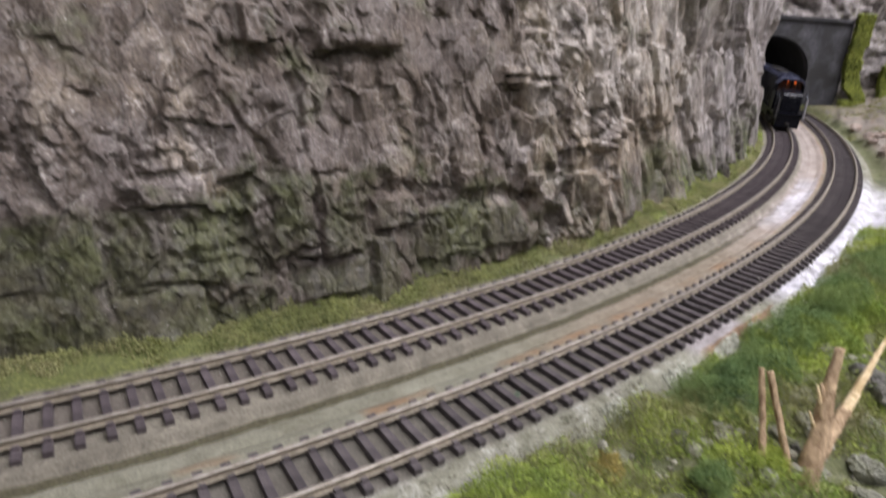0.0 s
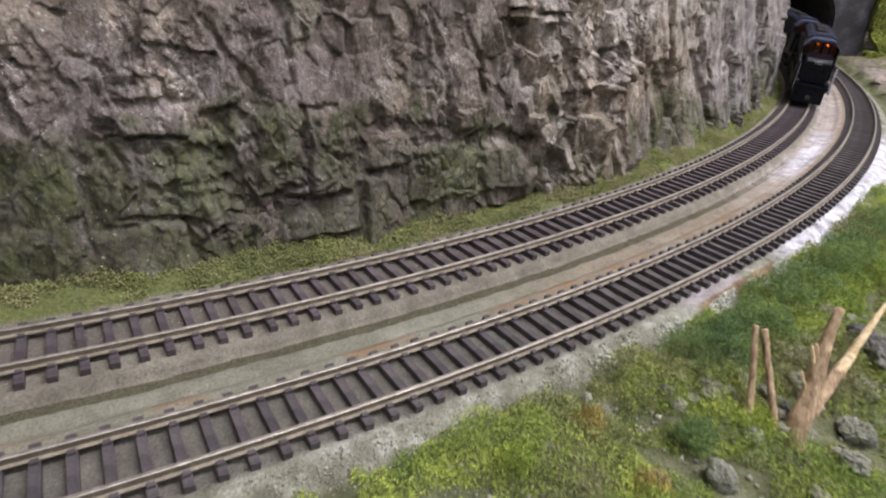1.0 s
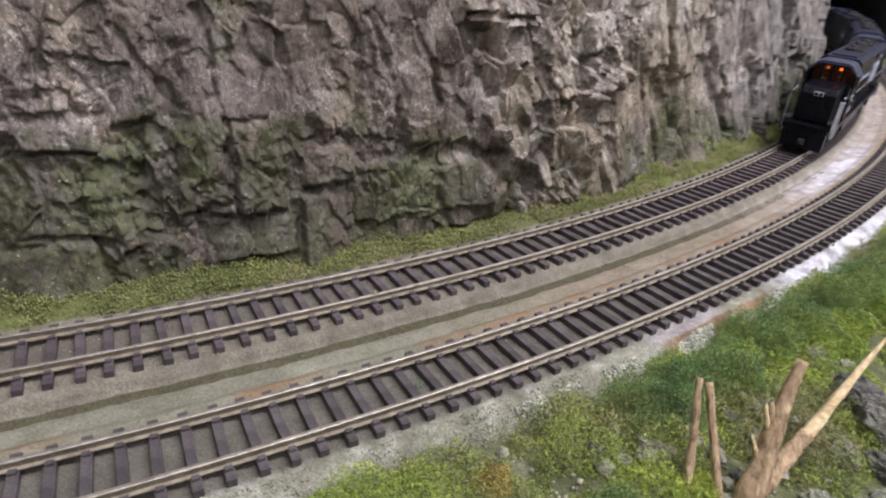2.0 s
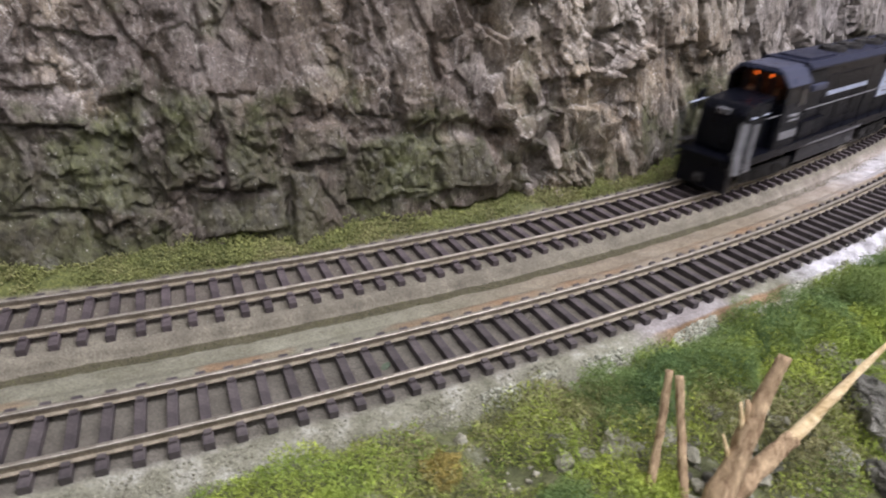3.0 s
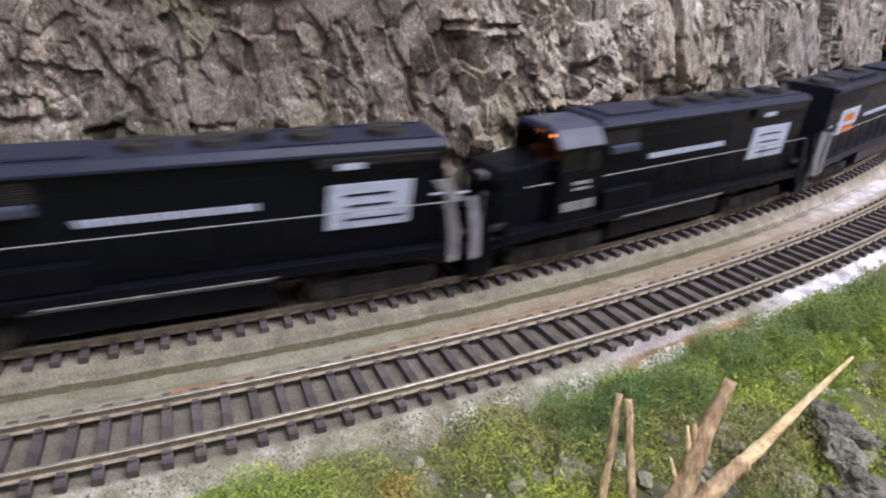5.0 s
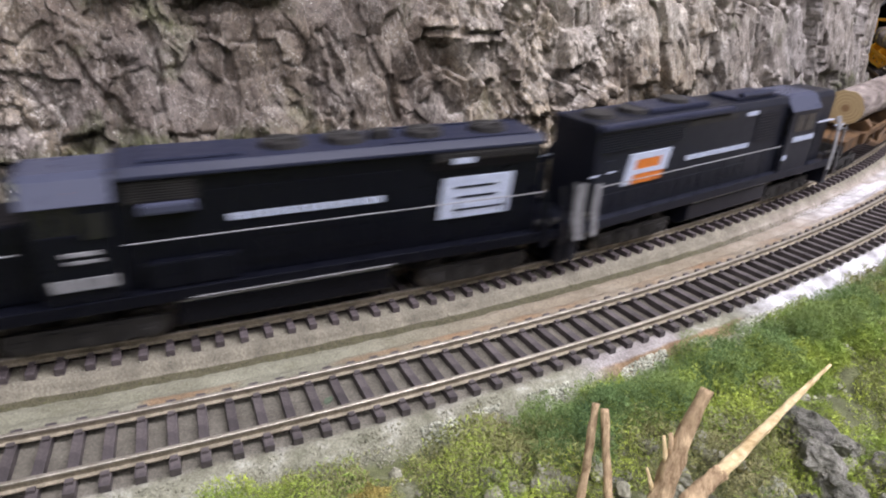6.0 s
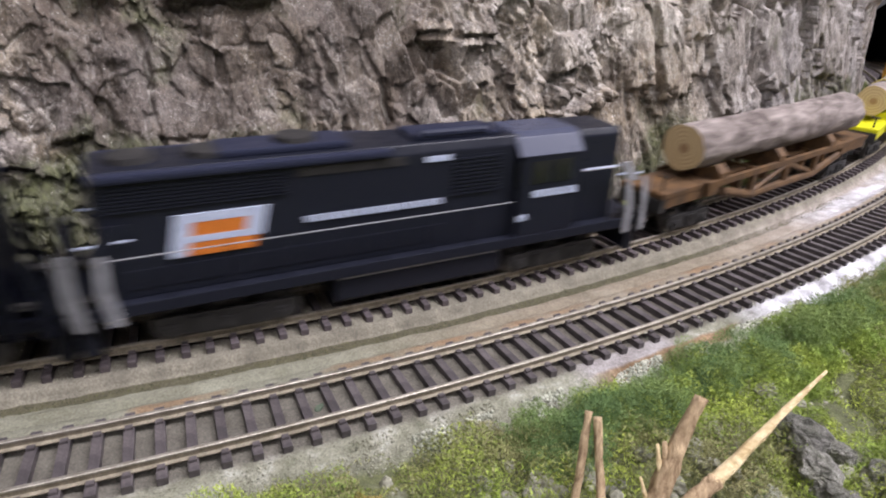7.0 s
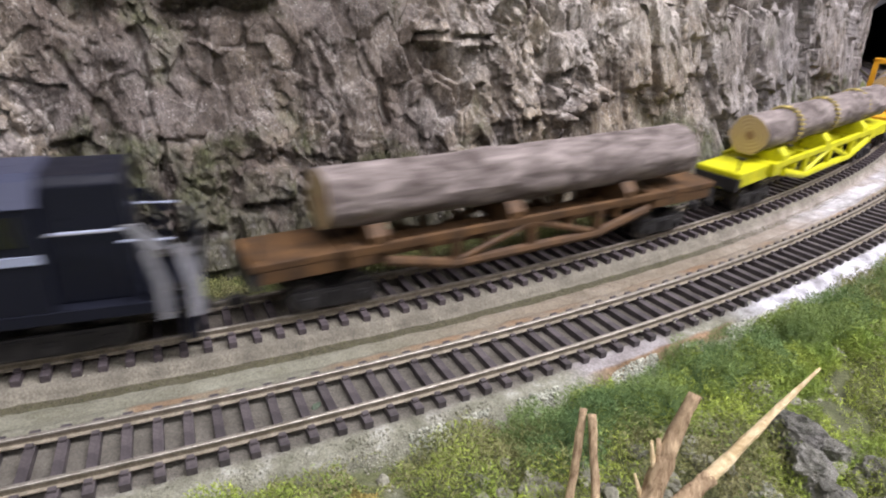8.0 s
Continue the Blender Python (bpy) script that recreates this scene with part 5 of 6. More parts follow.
def log_load(seed, length, radius, banded=False):
    """A felled trunk with bark, knots and sawn ends, resting in the bunks."""
    rng = np.random.default_rng(seed)
    n, m = 90, 40
    x = np.linspace(length / 2, -length / 2, n)
    ang = np.linspace(0, 2 * np.pi, m + 1)
    xx, aa = np.meshgrid(x, ang, indexing="ij")
    rr = radius * (1.02 - 0.05 * (xx / length)) + 0.0007 * fbm(xx * 55 + seed, np.cos(aa) * 2 + np.sin(aa) * 3.1, seed, 4) * 1.6
    rr = rr + 0.0009 * np.exp(-(((xx - 0.02) / 0.006) ** 2 + ((aa - 1.2) / 0.5) ** 2)) + 0.0010 * np.exp(-(((xx + 0.045) / 0.005) ** 2 + ((aa - 0.6) / 0.4) ** 2))
    rr[:, -1] = rr[:, 0]
    bend = 0.0008 * np.sin(xx / length * 4 + seed)
    pts = np.stack([xx, rr * np.cos(aa) + bend, rr * np.sin(aa)], -1)
    log = new("log")
    grid_mesh("bark", pts, BARK, log)
    for k, s in ((0, 1), (n - 1, -1)):
        bm = bmesh.new()
        ring = [bm.verts.new(pts[k, j]) for j in range(m)]
        mid = bm.verts.new((x[k] + s * 0.0002, float(bend[k, 0]), 0))
        for j in range(m):
            bm.faces.new((ring[j], ring[(j + 1) % m], mid))
        part("cut_end", bm, CUT, log, "sawn yellow end with growth rings")
    if banded:
        for bx in (0.052, 0.002, -0.050):
            bm = bmesh.new()
            for j in range(26):
                c = 2 * math.pi * j / 26
                r = radius * 1.06
                rod(bm, (bx - 0.0022, r * math.cos(c), r * math.sin(c)), (bx + 0.0022, r * math.cos(c + 0.12), r * math.sin(c + 0.12)), 0.0007, 5)
            part("chain_wrap", bm, STRAW, log, "yellowish chain wrapped round the log")
    return log


def narrow(engine, k):
    """Sets the body's width; the bogies keep their gauge."""
    seen = set()
    for ob in engine.children_recursive:
        top = ob
        while top.parent is not engine:
            top = top.parent
        if top.name.startswith("truck") or ob.data is None:
            continue
        if ob.data.name not in seen:
            seen.add(ob.data.name)
            ob.data.transform(Matrix.Diagonal((1, k, 1, 1)))
        ob.matrix_basis = Matrix.Translation((0, (k - 1) * ob.matrix_basis.translation.y, 0)) @ ob.matrix_basis
    return engine


def build_train():
    gap = 0.2055
    one = tagged(engine_low_nose("diesel_locomotive", True, True), "black diesel locomotive with a low nose and white emblem", "locomotive", "engines of the log train")
    two = tagged(engine_low_nose("diesel_locomotive", False, False), "second black low-nosed diesel locomotive with white emblem", "locomotive", "engines of the log train")
    three = tagged(engine_long_hood_first(), "black high-hood diesel locomotive with orange and white emblem", "locomotive", "engines of the log train")
    for engine in (one, two, three):
        narrow(engine, 0.93)
    for ob in three.children_recursive:
        if ob.data and ob.data.materials[0] == BLACK:
            ob.data.materials[0] = BLUE_BLACK
    MOVERS.extend([(one, 0.0, 0.0), (two, 0.2048, 0.0), (three, 0.411, 0.0)])
    start = 0.411 + 0.2235
    for k, (paint, words) in enumerate(((BROWN, "brown rusty skeleton log car with open truss sides"), (YELLOW, "bright yellow skeleton log car with open truss sides"), (ORANGE_CAR, "orange skeleton log car with open truss sides"))):
        car = log_car(paint, words)
        MOVERS.append((car, start + k * 0.2310 - 0.008 * (k == 2), 0.0))
        log = log_load(40 + k, (0.171, 0.180, 0.170)[k], (0.0106, 0.0098, 0.0108)[k], k > 0)
        tagged(log, ("pale grey-barked log with sawn ends on a brown log car", "grey log wrapped with chains on a yellow log car", "brown log on an orange log car")[k], "log", "logs on the train")
        MOVERS.append((log, start + k * 0.2310 + (0.0055, 0.008, -0.008)[k], (0.0405, 0.0398, 0.0408)[k]))
    # the last car's upright stakes
    for x in (0.080, -0.080):
        part("stake", boxes(((x - 0.002, x + 0.002), (0.0100, 0.0135), (0.0250, 0.0620)), ((x - 0.002, x + 0.002), (-0.0135, -0.0100), (0.0250, 0.0620)), ((x - 0.002, x + 0.002), (-0.0135, 0.0135), (0.0590, 0.0625)), bevel=0.0004), ORANGE_CAR, car)


build_train()


# ---- loose scenery ----
def z_ground(a, v):
    return float(ground_height(np.array([[a]]), np.array([[v]]))[0, 0])


def scatter(rng, n, a, v, lift=0.0):
    aa, vv = rng.uniform(*a, n), rng.uniform(*v, n)
    z = ground_height(aa[None], vv[None])[0] + lift
    th = aa / RC
    return np.stack([CX + (RC + vv) * np.cos(th), CY + (RC + vv) * np.sin(th), z], -1), aa, vv


def build_turf():
    rng = np.random.default_rng(5)
    p, a, v = scatter(rng, 60000, (-1.30, -0.55), (-0.036, -0.0180))
    keep = fbm(a * 60, v * 60, 77) + 0.25 * rng.random(len(a)) > -0.02 - 0.3 * step(v, -0.021, -0.026)
    p = p[keep]
    p[:, 2] += 0.0012 * rng.random(len(p)) * (1 + 1.5 * (fbm(a * 40, v * 40, 78)[keep] > 0.1))
    tagged(crumbs("turf", p, 0.00018 + 0.0004 * rng.random(len(p)), MOSS, rng, (TETRA, TETRA_F)), "dull green ground-foam turf along the rock foot", "turf", kind="stuff")
    # tufts of grass leaning on the far rock foot
    p, a, v = scatter(rng, 30000, (-0.95, -0.50), (-0.042, -0.0205))
    lush = fbm(a * 55, v * 30, 87)
    p[:, 2] += 0.022 * np.clip(lush + 0.1, 0, 1) * rng.random(len(p)) * step(v, -0.022, -0.032)
    tagged(crumbs("turf", p, 0.0006 + 0.0010 * rng.random(len(p)), GRASS, rng, (BLADE, BLADE_F), 0.3), "bright yellow-green turf by the rock", "turf", kind="stuff")
    # foreground grass, patchy over stony ground
    p, a, v = scatter(rng, 460000, (-1.24, -0.80), (0.0745, 0.165))
    cover = fbm(a * 50, v * 50, 83) + 0.35 * fbm(a * 170, v * 170, 86, 3) + 0.18 * rng.random(len(a)) + 0.22 * step(a, -1.02, -0.96) + 0.12 * step(v, 0.12, 0.09) - 0.40 * step(v + 0.012 * fbm(a * 60, v * 60, 85), 0.083, 0.0755)
    keep = cover > 0.0
    p, a, v, cover = p[keep], a[keep], v[keep], cover[keep]
    p[:, 2] += 0.0150 * np.clip(cover + 0.06, 0, 0.6) * rng.random(len(p))
    bright = fbm(a * 34, v * 34, 84) + 0.5 * (rng.random(len(a)) - 0.5) > -0.17
    tagged(crumbs("grass_mat", p[bright], 0.0005 + 0.0010 * rng.random(int(bright.sum())), GRASS, rng, (BLADE, BLADE_F), 0.3), "bright yellow-green flocked grass mat", "grass", kind="stuff")
    tagged(crumbs("grass_mat", p[~bright], 0.0005 + 0.0010 * rng.random(int((~bright).sum())), MOSS, rng, (BLADE, BLADE_F), 0.3), "olive green flocked grass mat", "grass", kind="stuff")
    p, a, v = scatter(rng, 60000, (-0.45, -0.17), (0.078, 0.30))
    keep = fbm(a * 22, v * 22, 88) + 0.5 * step(a, -0.36, -0.26) > 0.15
    tagged(crumbs("grass_mat", p[keep], 0.0012 + 0.002 * rng.random(int(keep.sum())), MOSS, rng, (BLADE, BLADE_F), 0.3), "olive green flocked grass by the tunnel portal", "grass", kind="stuff")
    spots = BANK[0][rng.integers(0, len(BANK[0]), 60000)]
    dist = np.hypot(spots[:, 0] - CX, spots[:, 1] - CY) - RC
    wing = 0.6 * step(np.abs(dist - 0.146), 0.022, 0.006) + 0.4 * step(spots[:, 2], 0.05, 0.02)
    keep = (fbm(dist * 26, spots[:, 2] * 12, 89) + wing + 0.12 * rng.random(len(spots)) > 0.05) & (dist > 0.11)
    spots = spots[keep] + rng.normal(0, 0.0012, (int(keep.sum()), 3))
    tagged(crumbs("bank_moss", spots, 0.0012 + 0.002 * rng.random(len(spots)), MOSS, rng, (BLADE, BLADE_F), 0.3), "olive moss on the bank beside the portal", "moss", kind="stuff")
    # moss creeping down the edge of the portal wall and on the rock beside it
    n = 120000
    y, z = rng.uniform(0.128, 0.30, n), rng.uniform(0.0, 0.135, n)
    edge = 0.137 + 0.020 * step(z, 0.06, 0.0)
    keep = (np.abs(y - edge) < 0.010 + 0.006 * fbm(z * 60, y * 60, 93)) | ((y > 0.178) & (fbm(y * 22, z * 22, 94) + 0.3 * step(z, 0.09, 0.02) > 0.22)) | (z < 0.014)
    y, z = y[keep], z[keep]
    x = 0.004 + 0.012 * rng.random(len(y)) + 0.02 * step(z, 0.05, 0.0) + 0.010 * step(y, 0.15, 0.19)
    place = np.array(on_track(math.radians(-8) * RC))
    spots = np.stack([x, y, z], -1) @ place[:3, :3].T + place[:3, 3]
    tagged(crumbs("bank_moss", spots, 0.0009 + 0.0013 * rng.random(len(spots)), WALL_MOSS, rng, (TETRA, TETRA_F), 0.3), "yellow-green moss along the edge of the portal wall", "moss", kind="stuff")
    # weeds in the drain between the tracks
    p, a, v = scatter(rng, 2500, (-1.30, -0.78), (0.0200, 0.0240))
    tagged(crumbs("weeds", p, 0.00012 + 0.0002 * rng.random(len(p)), WEED, rng), "dark weeds in the drain between tracks", "weeds", kind="stuff")


build_turf()


def build_bushes():
    rng = np.random.default_rng(9)
    blobs = []
    for k in range(46):
        s = k / 45
        row = k % 2
        a = -1.068 + 0.205 * s + rng.normal(0, 0.0018)
        v = 0.0835 + 0.0085 * row + (0.006 + 0.004 * s) * rng.random() + 0.004 * step(np.array(a), -1.06, -1.075)
        r = 0.0044 + 0.0046 * rng.random()
        blobs.append((a, v, z_ground(a, v) + (0.55 + 0.25 * row) * r, r))
    for a, v, r in ((-1.066, 0.0905, 0.0085), (-1.062, 0.1000, 0.0070), (-1.072, 0.0985, 0.0060), (-1.050, 0.0935, 0.0078)):
        blobs.append((a, v, z_ground(a, v) + 0.6 * r, r))
    pts, size = [], []
    for a, v, z, r in blobs:
        n = int(7000 * (r / 0.008) ** 2)
        d = rng.normal(size=(n, 3))
        d /= np.linalg.norm(d, axis=1, keepdims=True)
        lump = value_noise(d[:, 0] * 3.4 + a * 300, d[:, 1] * 3.4 + d[:, 2] * 2.9, 14)
        rad = r * (0.66 + 0.44 * rng.random(n) ** 0.7) * (1 + 0.60 * lump)
        q = d * rad[:, None]
        q[:, 2] *= 0.85
        pts.append(q + np.array(at(a, v, z)))
        size.append(0.00035 + 0.00060 * rng.random(n))
    pts, size = np.concatenate(pts), np.concatenate(size)
    tagged(crumbs("hedge", pts, size, FOLIAGE, rng, (BLADE, BLADE_F), 0.3), "dense green foam hedge beside the outer track", "hedge", kind="stuff")
    # straw-coloured tuft and smaller bushes
    for a, v, r, mat, words, name in ((-1.115, 0.0918, 0.0050, STRAW, "straw-yellow dry foam tuft", "dry_tuft"), (-1.117, 0.116, 0.0060, STRAW, "ochre dry foam tuft on the bank", "dry_tuft"),
                                      (-1.095, 0.112, 0.0060, FOLIAGE, "dark green foam bush on the bank", "bush"), (-1.14, 0.092, 0.0050, GRASS, "yellow-green foam bush on the bank", "bush"), (-0.97, 0.104, 0.0065, GRASS, "yellow-green foam bush below the hedge", "bush"), (-0.955, 0.108, 0.0060, GRASS, "yellow-green foam bush below the hedge", "bush"), (-1.075, 0.118, 0.0055, GRASS, "yellow-green foam bush by the stumps", "bush"),
                                      (-0.985, 0.106, 0.0070, GRASS, "yellow-green foam bush behind stones", "bush"), (-0.945, 0.120, 0.0080, GRASS, "yellow-green foam bush on the slope", "bush"), (-1.16, 0.100, 0.0055, GRASS, "yellow-green foam bush near the edge", "bush")):
        n = 4000
        d = rng.normal(size=(n, 3))
        d /= np.linalg.norm(d, axis=1, keepdims=True)
        q = d * (r * (0.55 + 0.5 * rng.random(n)) * (1 + 0.5 * value_noise(d[:, 0] * 2 + 9 * a, d[:, 1] * 2 + d[:, 2] * 2, 4)))[:, None]
        q[:, 2] *= 0.75
        tagged(crumbs(name, q + np.array(at(a, v, z_ground(a, v) + r * 0.45)), 0.0005 + 0.0007 * rng.random(n), mat, rng, (BLADE, BLADE_F), 0.3), words, name.replace("_", " "))


build_bushes()


def stone(name, a, v, r, seed, squash=0.65, mat=None, words=""):
    bm = bmesh.new()
    bmesh.ops.create_icosphere(bm, subdivisions=4 if r > 0.005 else 3, radius=1.0)
    rng = np.random.default_rng(seed)
    cuts = rng.normal(size=(12, 3))
    cuts /= np.linalg.norm(cuts, axis=1, keepdims=True)
    depth = rng.uniform(0.58, 0.92, 12)
    for vert in bm.verts:
        c = vert.co.copy()
        for n, d in zip(cuts, depth):
            over = c.dot(Vector(n)) - d
            if over > 0:
                c -= Vector(n) * over * 0.92
        c += Vector((noise.noise(c * 3 + Vector((seed, 0, 0))), noise.noise(c * 3 + Vector((0, seed, 0))), noise.noise(c * 3 + Vector((0, 0, seed))))) * 0.16
        c += c.normalized() * (noise.noise(c * 7 + Vector((seed, 3, 1))) * 0.13 + noise.noise(c * 17 + Vector((seed, 3, 1))) * 0.06)
        vert.co = Vector((c.x * r, c.y * r * 0.85, c.z * r * squash))
    ob = part(name, bm, mat or STONE, None)
    p = at(a, v, z_ground(a, v) + r * squash * 0.55)
    ob.matrix_world = pose(p.x, p.y, p.z, rng.uniform(-15, 15), rng.uniform(-15, 15), rng.uniform(0, 360))
    return tagged(ob, words, "stone", "stones on the bank")


def build_stones():
    rng = np.random.default_rng(21)
    for a, v, r in ((-1.006, 0.1195, 0.0078), (-0.998, 0.1255, 0.0062), (-1.0135, 0.130, 0.0075), (-1.016, 0.138, 0.0090), (-0.996, 0.140, 0.0080), (-1.030, 0.130, 0.0065), (-1.024, 0.139, 0.0070),
                     (-1.045, 0.122, 0.0060), (-1.050, 0.137, 0.0070), (-1.065, 0.128, 0.0055), (-1.082, 0.121, 0.0050), (-1.100, 0.124, 0.0060), (-1.035, 0.146, 0.0080), (-1.008, 0.150, 0.0080), (-1.068, 0.142, 0.0065)):
        stone("stone", a, v, r * (1.0 if a > -1.027 else 0.78) * rng.uniform(0.85, 1.1), int(a * -10000) % 997, 0.7, STONE if a > -1.027 else MOSSY_STONE, "dark grey broken stone in the grass" if a > -1.027 else "mossy pale broken stone in the grass")
    for k in range(26):
        a, v = rng.uniform(-1.20, -0.86), rng.uniform(0.082, 0.15)
        stone("stone", a, v, rng.uniform(0.0018, 0.0042), 100 + k, 0.7, PEBBLE, "small pale stone in the grass")
    for k in range(20):
        a, v = rng.uniform(-0.74, -0.35), rng.uniform(0.094, 0.19)
        stone("stone", a, v, rng.uniform(0.005, 0.012), 200 + k, 0.55, RUBBLE, "tan broken stone on the far bank")
    for k in range(46):
        near = ((-1.061, 0.106), (-1.032, 0.109), (-1.082, 0.100), (-1.000, 0.135), (-1.053, 0.121))[k % 5]
        stone("stone", near[0] + rng.normal(0, 0.007), near[1] + rng.normal(0, 0.005), rng.uniform(0.0016, 0.0040), 300 + k, 0.75, PEBBLE if k % 4 else STONE, "small pale stone among the turf")
    stone("stone", -1.1051, 0.0010, 0.0011, 401, 0.7, PEBBLE, "tiny tan crumb between the inner rails")
    stone("stone", -1.1145, 0.0530, 0.0016, 402, 0.4, SCRAP, "small green scrap between the outer rails")
    fleck, fa, fv = scatter(rng, 45, (-1.01, -0.90), (0.056, 0.0715), 0.0027)
    tagged(crumbs("plaster_fleck", fleck, 0.0002 + 0.0006 * rng.random(45) ** 2, CHALK, rng), "white plaster flecks splashed on the ties", "plaster flecks", kind="stuff")
    p, a, v = scatter(rng, 6500, (-1.095, -0.93), (0.0722, 0.0772), 0.0004)
    keep = fbm(a * 90, v * 90, 62) - 0.4 * step(np.abs(v - 0.0735 - 0.02 * np.clip(a + 1.05, 0, 0.06)), 0.0012, 0.0030) > -0.14
    tagged(crumbs("gravel", p[keep], 0.00022 + 0.0005 * rng.random(int(keep.sum())) ** 2, CHALK, rng, flat=0.3), "chalky crumbled edge of the plaster roadbed", "gravel", kind="stuff")
    p, a, v = scatter(rng, 4200, (-1.28, -1.07), (0.0690, 0.0790), 0.0002)
    keep = fbm(a * 120, v * 120, 61) + 0.35 * rng.random(len(a)) > 0.16
    tagged(crumbs("gravel", p[keep], 0.00013 + 0.00034 * rng.random(int(keep.sum())) ** 2, PEBBLE, rng, flat=0.3), "pale crumbly gravel along the outer track", "gravel", kind="stuff")
    p, a, v = scatter(rng, 2500, (-1.22, -0.84), (0.085, 0.17), 0.0001)
    tagged(crumbs("gravel", p, 0.0003 + 0.0009 * rng.random(len(p)) ** 2, PEBBLE, rng, flat=0.3), "loose pale grit between the grass", "gravel", kind="stuff")
    p, a, v = scatter(rng, 2600, (-1.30, -0.80), (-0.016, 0.0165), 0.0001)
    tagged(crumbs("grit", p, 0.00012 + 0.00022 * rng.random(len(p)), PEBBLE, rng, flat=0.3), "fine pale grit on the roadbed", "grit", kind="stuff")


build_stones()


def twig(name, base, top, r0, r1, mat, words, seed, spurs=(), split=None):
    """A dry stick: a tapered, knotty stem, with spurs and a splintered end where it has them."""
    root = new(name)
    tagged(root, words, "stick", "sticks on the bank")
    base, top = Vector(base), Vector(top)
    root.location = base

    def stem(p, q, ra, rb, n=34, m=18):
        d = q - p
        frame_ = d.to_track_quat("X", "Z").to_matrix()
        s = np.linspace(0, 1, n)
        ang = np.linspace(0, 2 * np.pi, m + 1)
        ss, aa = np.meshgrid(s, ang, indexing="ij")
        rr = (ra + (rb - ra) * ss) * (1 + 0.38 * fbm(ss * 9 + seed, np.cos(aa) * 2.4 + 3 + np.sin(aa) * 1.7, seed, 4, 0.6))
        rr[:, -1] = rr[:, 0]
        wob = 0.05 * ra * np.sin(ss * 7 + seed)
        loc = np.stack([ss * d.length, rr * np.cos(aa) + wob, rr * np.sin(aa)], -1)
        loc = np.concatenate([loc, np.broadcast_to(np.array([d.length, wob[-1, 0], 0.0]), (1, m + 1, 3))], 0)
        return loc @ np.array(frame_).T + np.array(p)

    zero = Vector((0, 0, 0))
    end = top - base
    if split is None:
        grid_mesh("stem", stem(zero, end, r0, r1), mat, root)
    else:
        mid = end * split
        grid_mesh("stem", stem(zero, mid, r0, r0 * 0.72), mat, root)
        grid_mesh("split_end", stem(mid * 0.97, end, r0 * 0.70, r1, 20), SPLINTER, root)
        side = Vector((-end.y, end.x, 0)).normalized()
        for k in range(5):
            p = mid * (0.90 + 0.07 * k)
            q = p + end * (0.10 + 0.05 * (k % 3)) + side * r0 * (0.5 - 0.25 * k)
            grid_mesh("splinter", stem(p, q, r0 * 0.26, r0 * 0.04, 6, 6), SPLINTER, root)
    for f, off, ra in spurs:
        p = end * f
        grid_mesh("spur", stem(p, p + Vector(off), ra, ra * 0.35, 8, 7), mat if ra > 0.0009 else SPLINTER, root)
    return root


def build_sticks():
    def rooted(x, y):
        d = math.hypot(x - CX, y - CY) - RC
        a = math.atan2(y - CY, x - CX) * RC
        return z_ground(a, d) - 0.001
    b = (0.1345, 0.1890)
    twig("stick", (*b, rooted(*b)), (0.1354, 0.2070, 0.0213), 0.0011, 0.0009, TWIG, "thin upright brown stick on the bank", 1)
    b = (0.1428, 0.1881)
    twig("stick", (*b, rooted(*b)), (0.1373, 0.2056, 0.0212), 0.0011, 0.0009, TWIG, "thin leaning brown stick on the bank", 2)
    b = (0.1465, 0.1870)
    twig("stick", (*b, rooted(*b)), (0.1588, 0.2098, 0.0286), 0.0034, 0.0013, TWIG, "broken bark-covered stump with torn spurs", 3, spurs=((0.50, (-0.0020, 0.004, 0.0085), 0.0009), (0.36, (-0.003, 0.003, 0.007), 0.0008), (0.58, (-0.0015, 0.003, 0.006), 0.0013)))
    b = (0.1480, 0.1905)
    twig("stick", (*b, rooted(*b)), (0.1923, 0.2343, 0.0255), 0.0025, 0.0003, TWIG, "long leaning stick with a pale splintered tip", 4, split=0.42)


build_sticks()


# ---- tracks: rails and ties, one by one ----
def tie_mesh(name, mat, half):
    """A moulded tie with spike heads at both rails."""
    bm = bmesh.new()
    box(bm, (-0.0013, 0.0013), (-half, half), (-0.0034, 0.0), 0.0002)
    for s in (-1, 1):
        for d in (-1, 1):
            y = s * GAUGE / 2 + d * 0.0017
            box(bm, (-0.0009, 0.0009), (y - 0.0007, y + 0.0007), (-0.0002, 0.0008))
    me = bpy.data.meshes.new(name)
    bmesh.ops.recalc_face_normals(bm, faces=bm.faces)
    bm.to_mesh(me)
    bm.free()
    me.materials.append(mat)
    return me


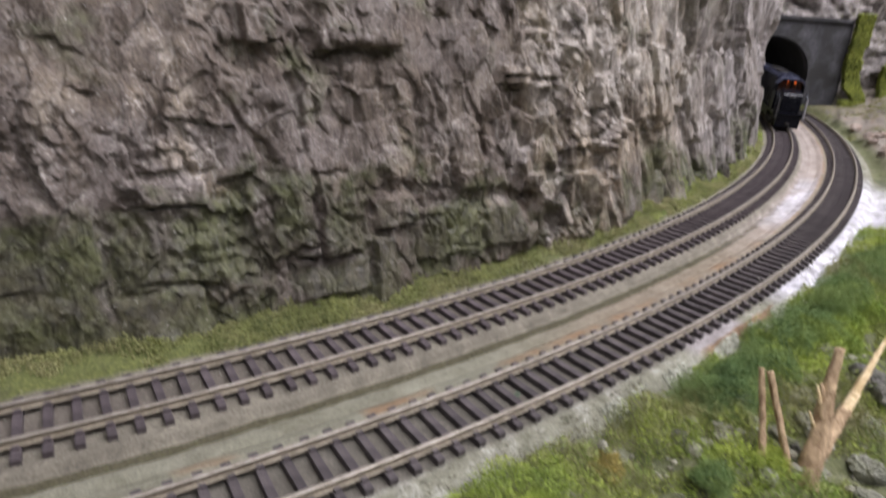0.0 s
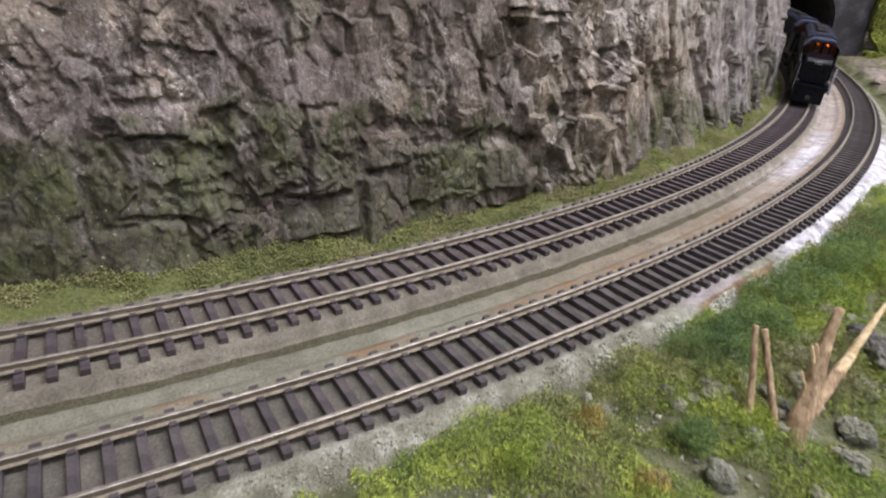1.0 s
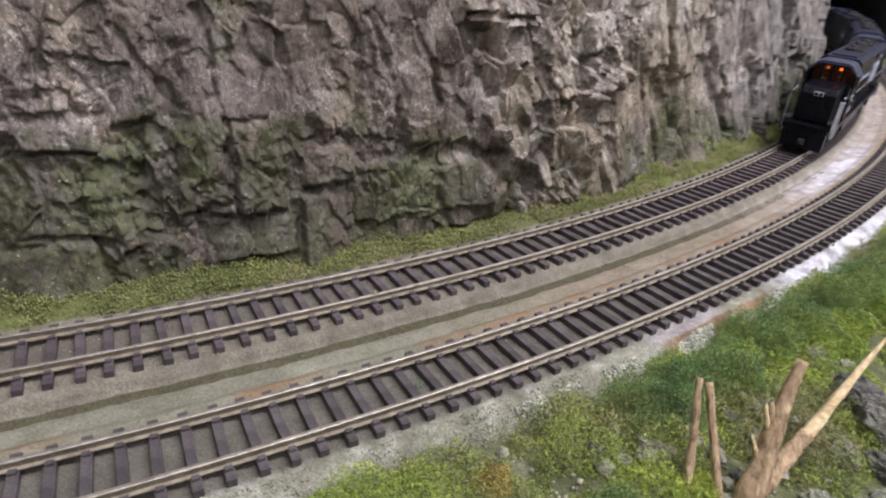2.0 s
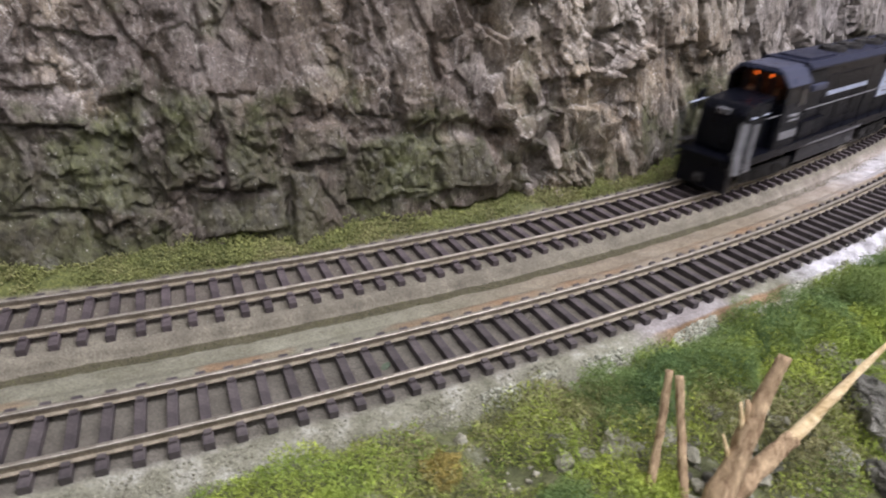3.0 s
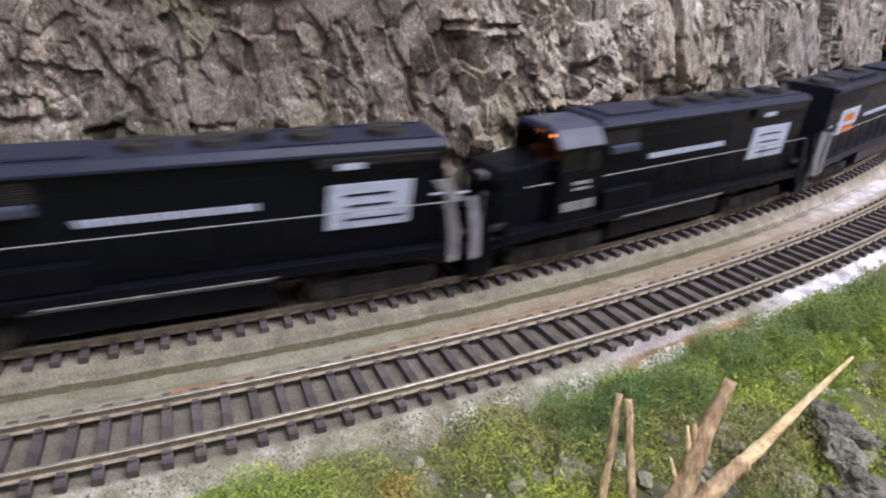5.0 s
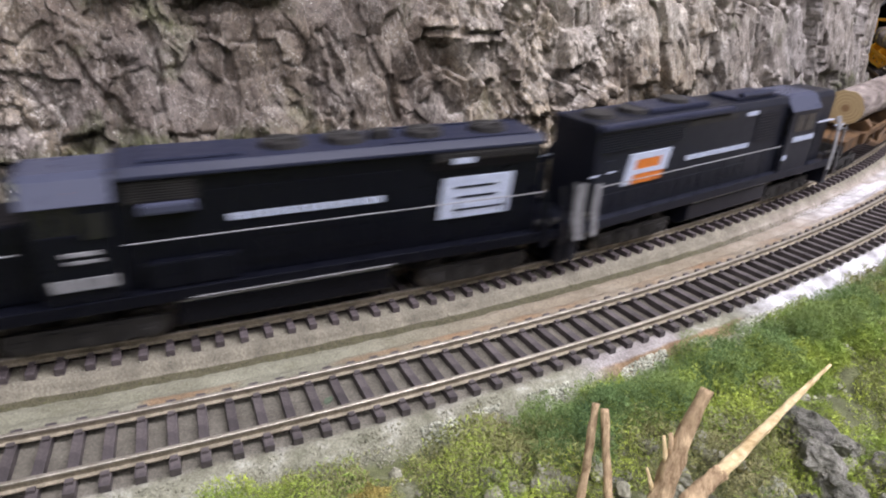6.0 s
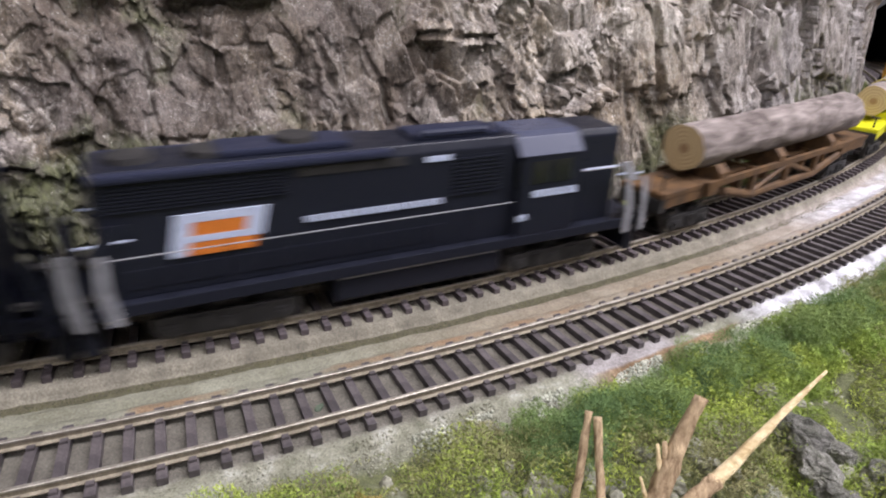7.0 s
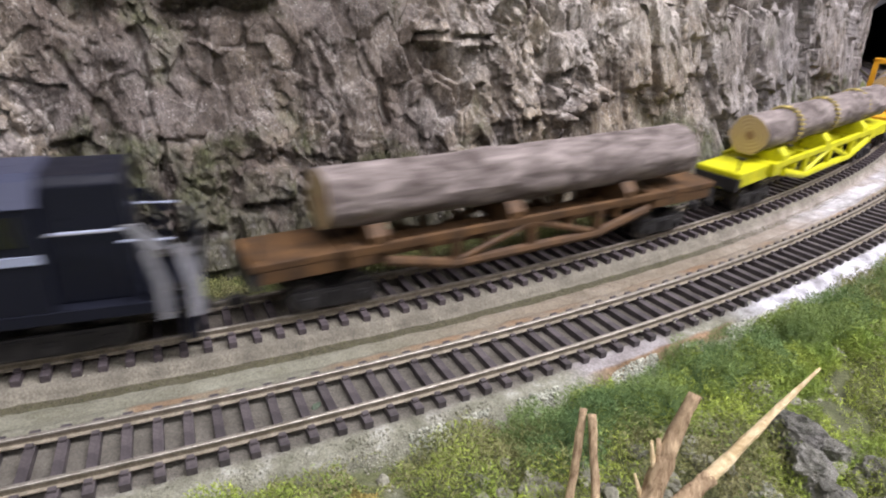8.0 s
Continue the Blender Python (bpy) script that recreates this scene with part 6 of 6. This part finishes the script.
def rail_mesh(radius, a0, a1):
    prof = [(-0.0012, 0.0), (0.0012, 0.0), (0.0012, 0.0003), (0.0004, 0.0006), (0.0004, 0.0018), (0.0006, 0.0020), (0.0006, 0.00248), (0.0004, 0.0026), (-0.0004, 0.0026), (-0.0006, 0.00248), (-0.0006, 0.0020), (-0.0004, 0.0018), (-0.0004, 0.0006), (-0.0012, 0.0003)]
    n, m = 260, len(prof)
    th = np.linspace(a0 / RC, a1 / RC, n)
    verts, faces, mats = [], [], []
    for t in th:
        for y, z in prof:
            verts.append((CX + (radius + y) * math.cos(t), CY + (radius + y) * math.sin(t), z))
    for i in range(n - 1):
        for j in range(m):
            k = (j + 1) % m
            faces.append((i * m + j, i * m + k, (i + 1) * m + k, (i + 1) * m + j))
            mats.append(0 if 5 <= j <= 9 else 1)
    me = bpy.data.meshes.new("rail")
    me.from_pydata(verts, [], faces)
    me.materials.append(RAIL)
    me.materials.append(RAIL_SIDE)
    me.polygons.foreach_set("material_index", mats)
    return me


def build_track(radius, mat, words, phase, half):
    root = new("railway_track")
    tagged(root, words, "railway track", "tracks", kind="structure")
    for s in (-1, 1):
        rail = new("rail", rail_mesh(radius + s * GAUGE / 2, A0, A1))
        rail.parent = root
        tagged(rail, "tarnished nickel-silver rail")
    mesh = tie_mesh("tie", mat, half)
    rng = random.Random(int(radius * 1e4))
    pitch = 0.0074
    th, k = -1.46 / RC + phase / radius, 0
    while th < -0.10 / RC:
        ob = new("tie", mesh)
        ob.parent = root
        ob.matrix_basis = pose(CX + radius * math.cos(th), CY + radius * math.sin(th), rng.uniform(-0.0001, 0.00005), 0, 0, math.degrees(th) - 90 + rng.uniform(-1.2, 1.2))
        th += pitch / radius
        k += 1


build_track(RC, TIE, "inner model track with brown plastic ties and tarnished rails", 0.0030, 0.0150)
build_track(RN, TIE_DARK, "outer model track with dark plastic ties and shiny rails", 0.0012, 0.0138)


# ---- ceiling light housings ----
for lx, ly, lw in LIGHTS:
    lamp = new("ceiling_light")
    lamp.matrix_world = pose(lx, ly, 1.45, 0, 0, 25)
    tagged(lamp, "white fluorescent ceiling light housing", "ceiling light", "hall ceiling lights")
    part("housing", boxes(((-0.64, 0.64), (-0.18, 0.18), (-0.05, 0.0)), bevel=0.01), PLAIN, lamp)


# ---- what moves ----
def motions():
    times = [k / 5 for k in range(41)]
    for thing, behind, lift in MOVERS:
        walk(thing, [(t, on_track(train_place(t) + behind, 0.0, lift)) for t in times])
    spin = [k / FPS for k in range(8 * FPS + 1)]
    start = train_place(0)
    for ob, x, z, r, turn in WHEELS:
        walk(ob, [(t, pose(x, 0, z, 0, math.degrees((start - train_place(t)) / r), 0)) for t in spin])


motions()
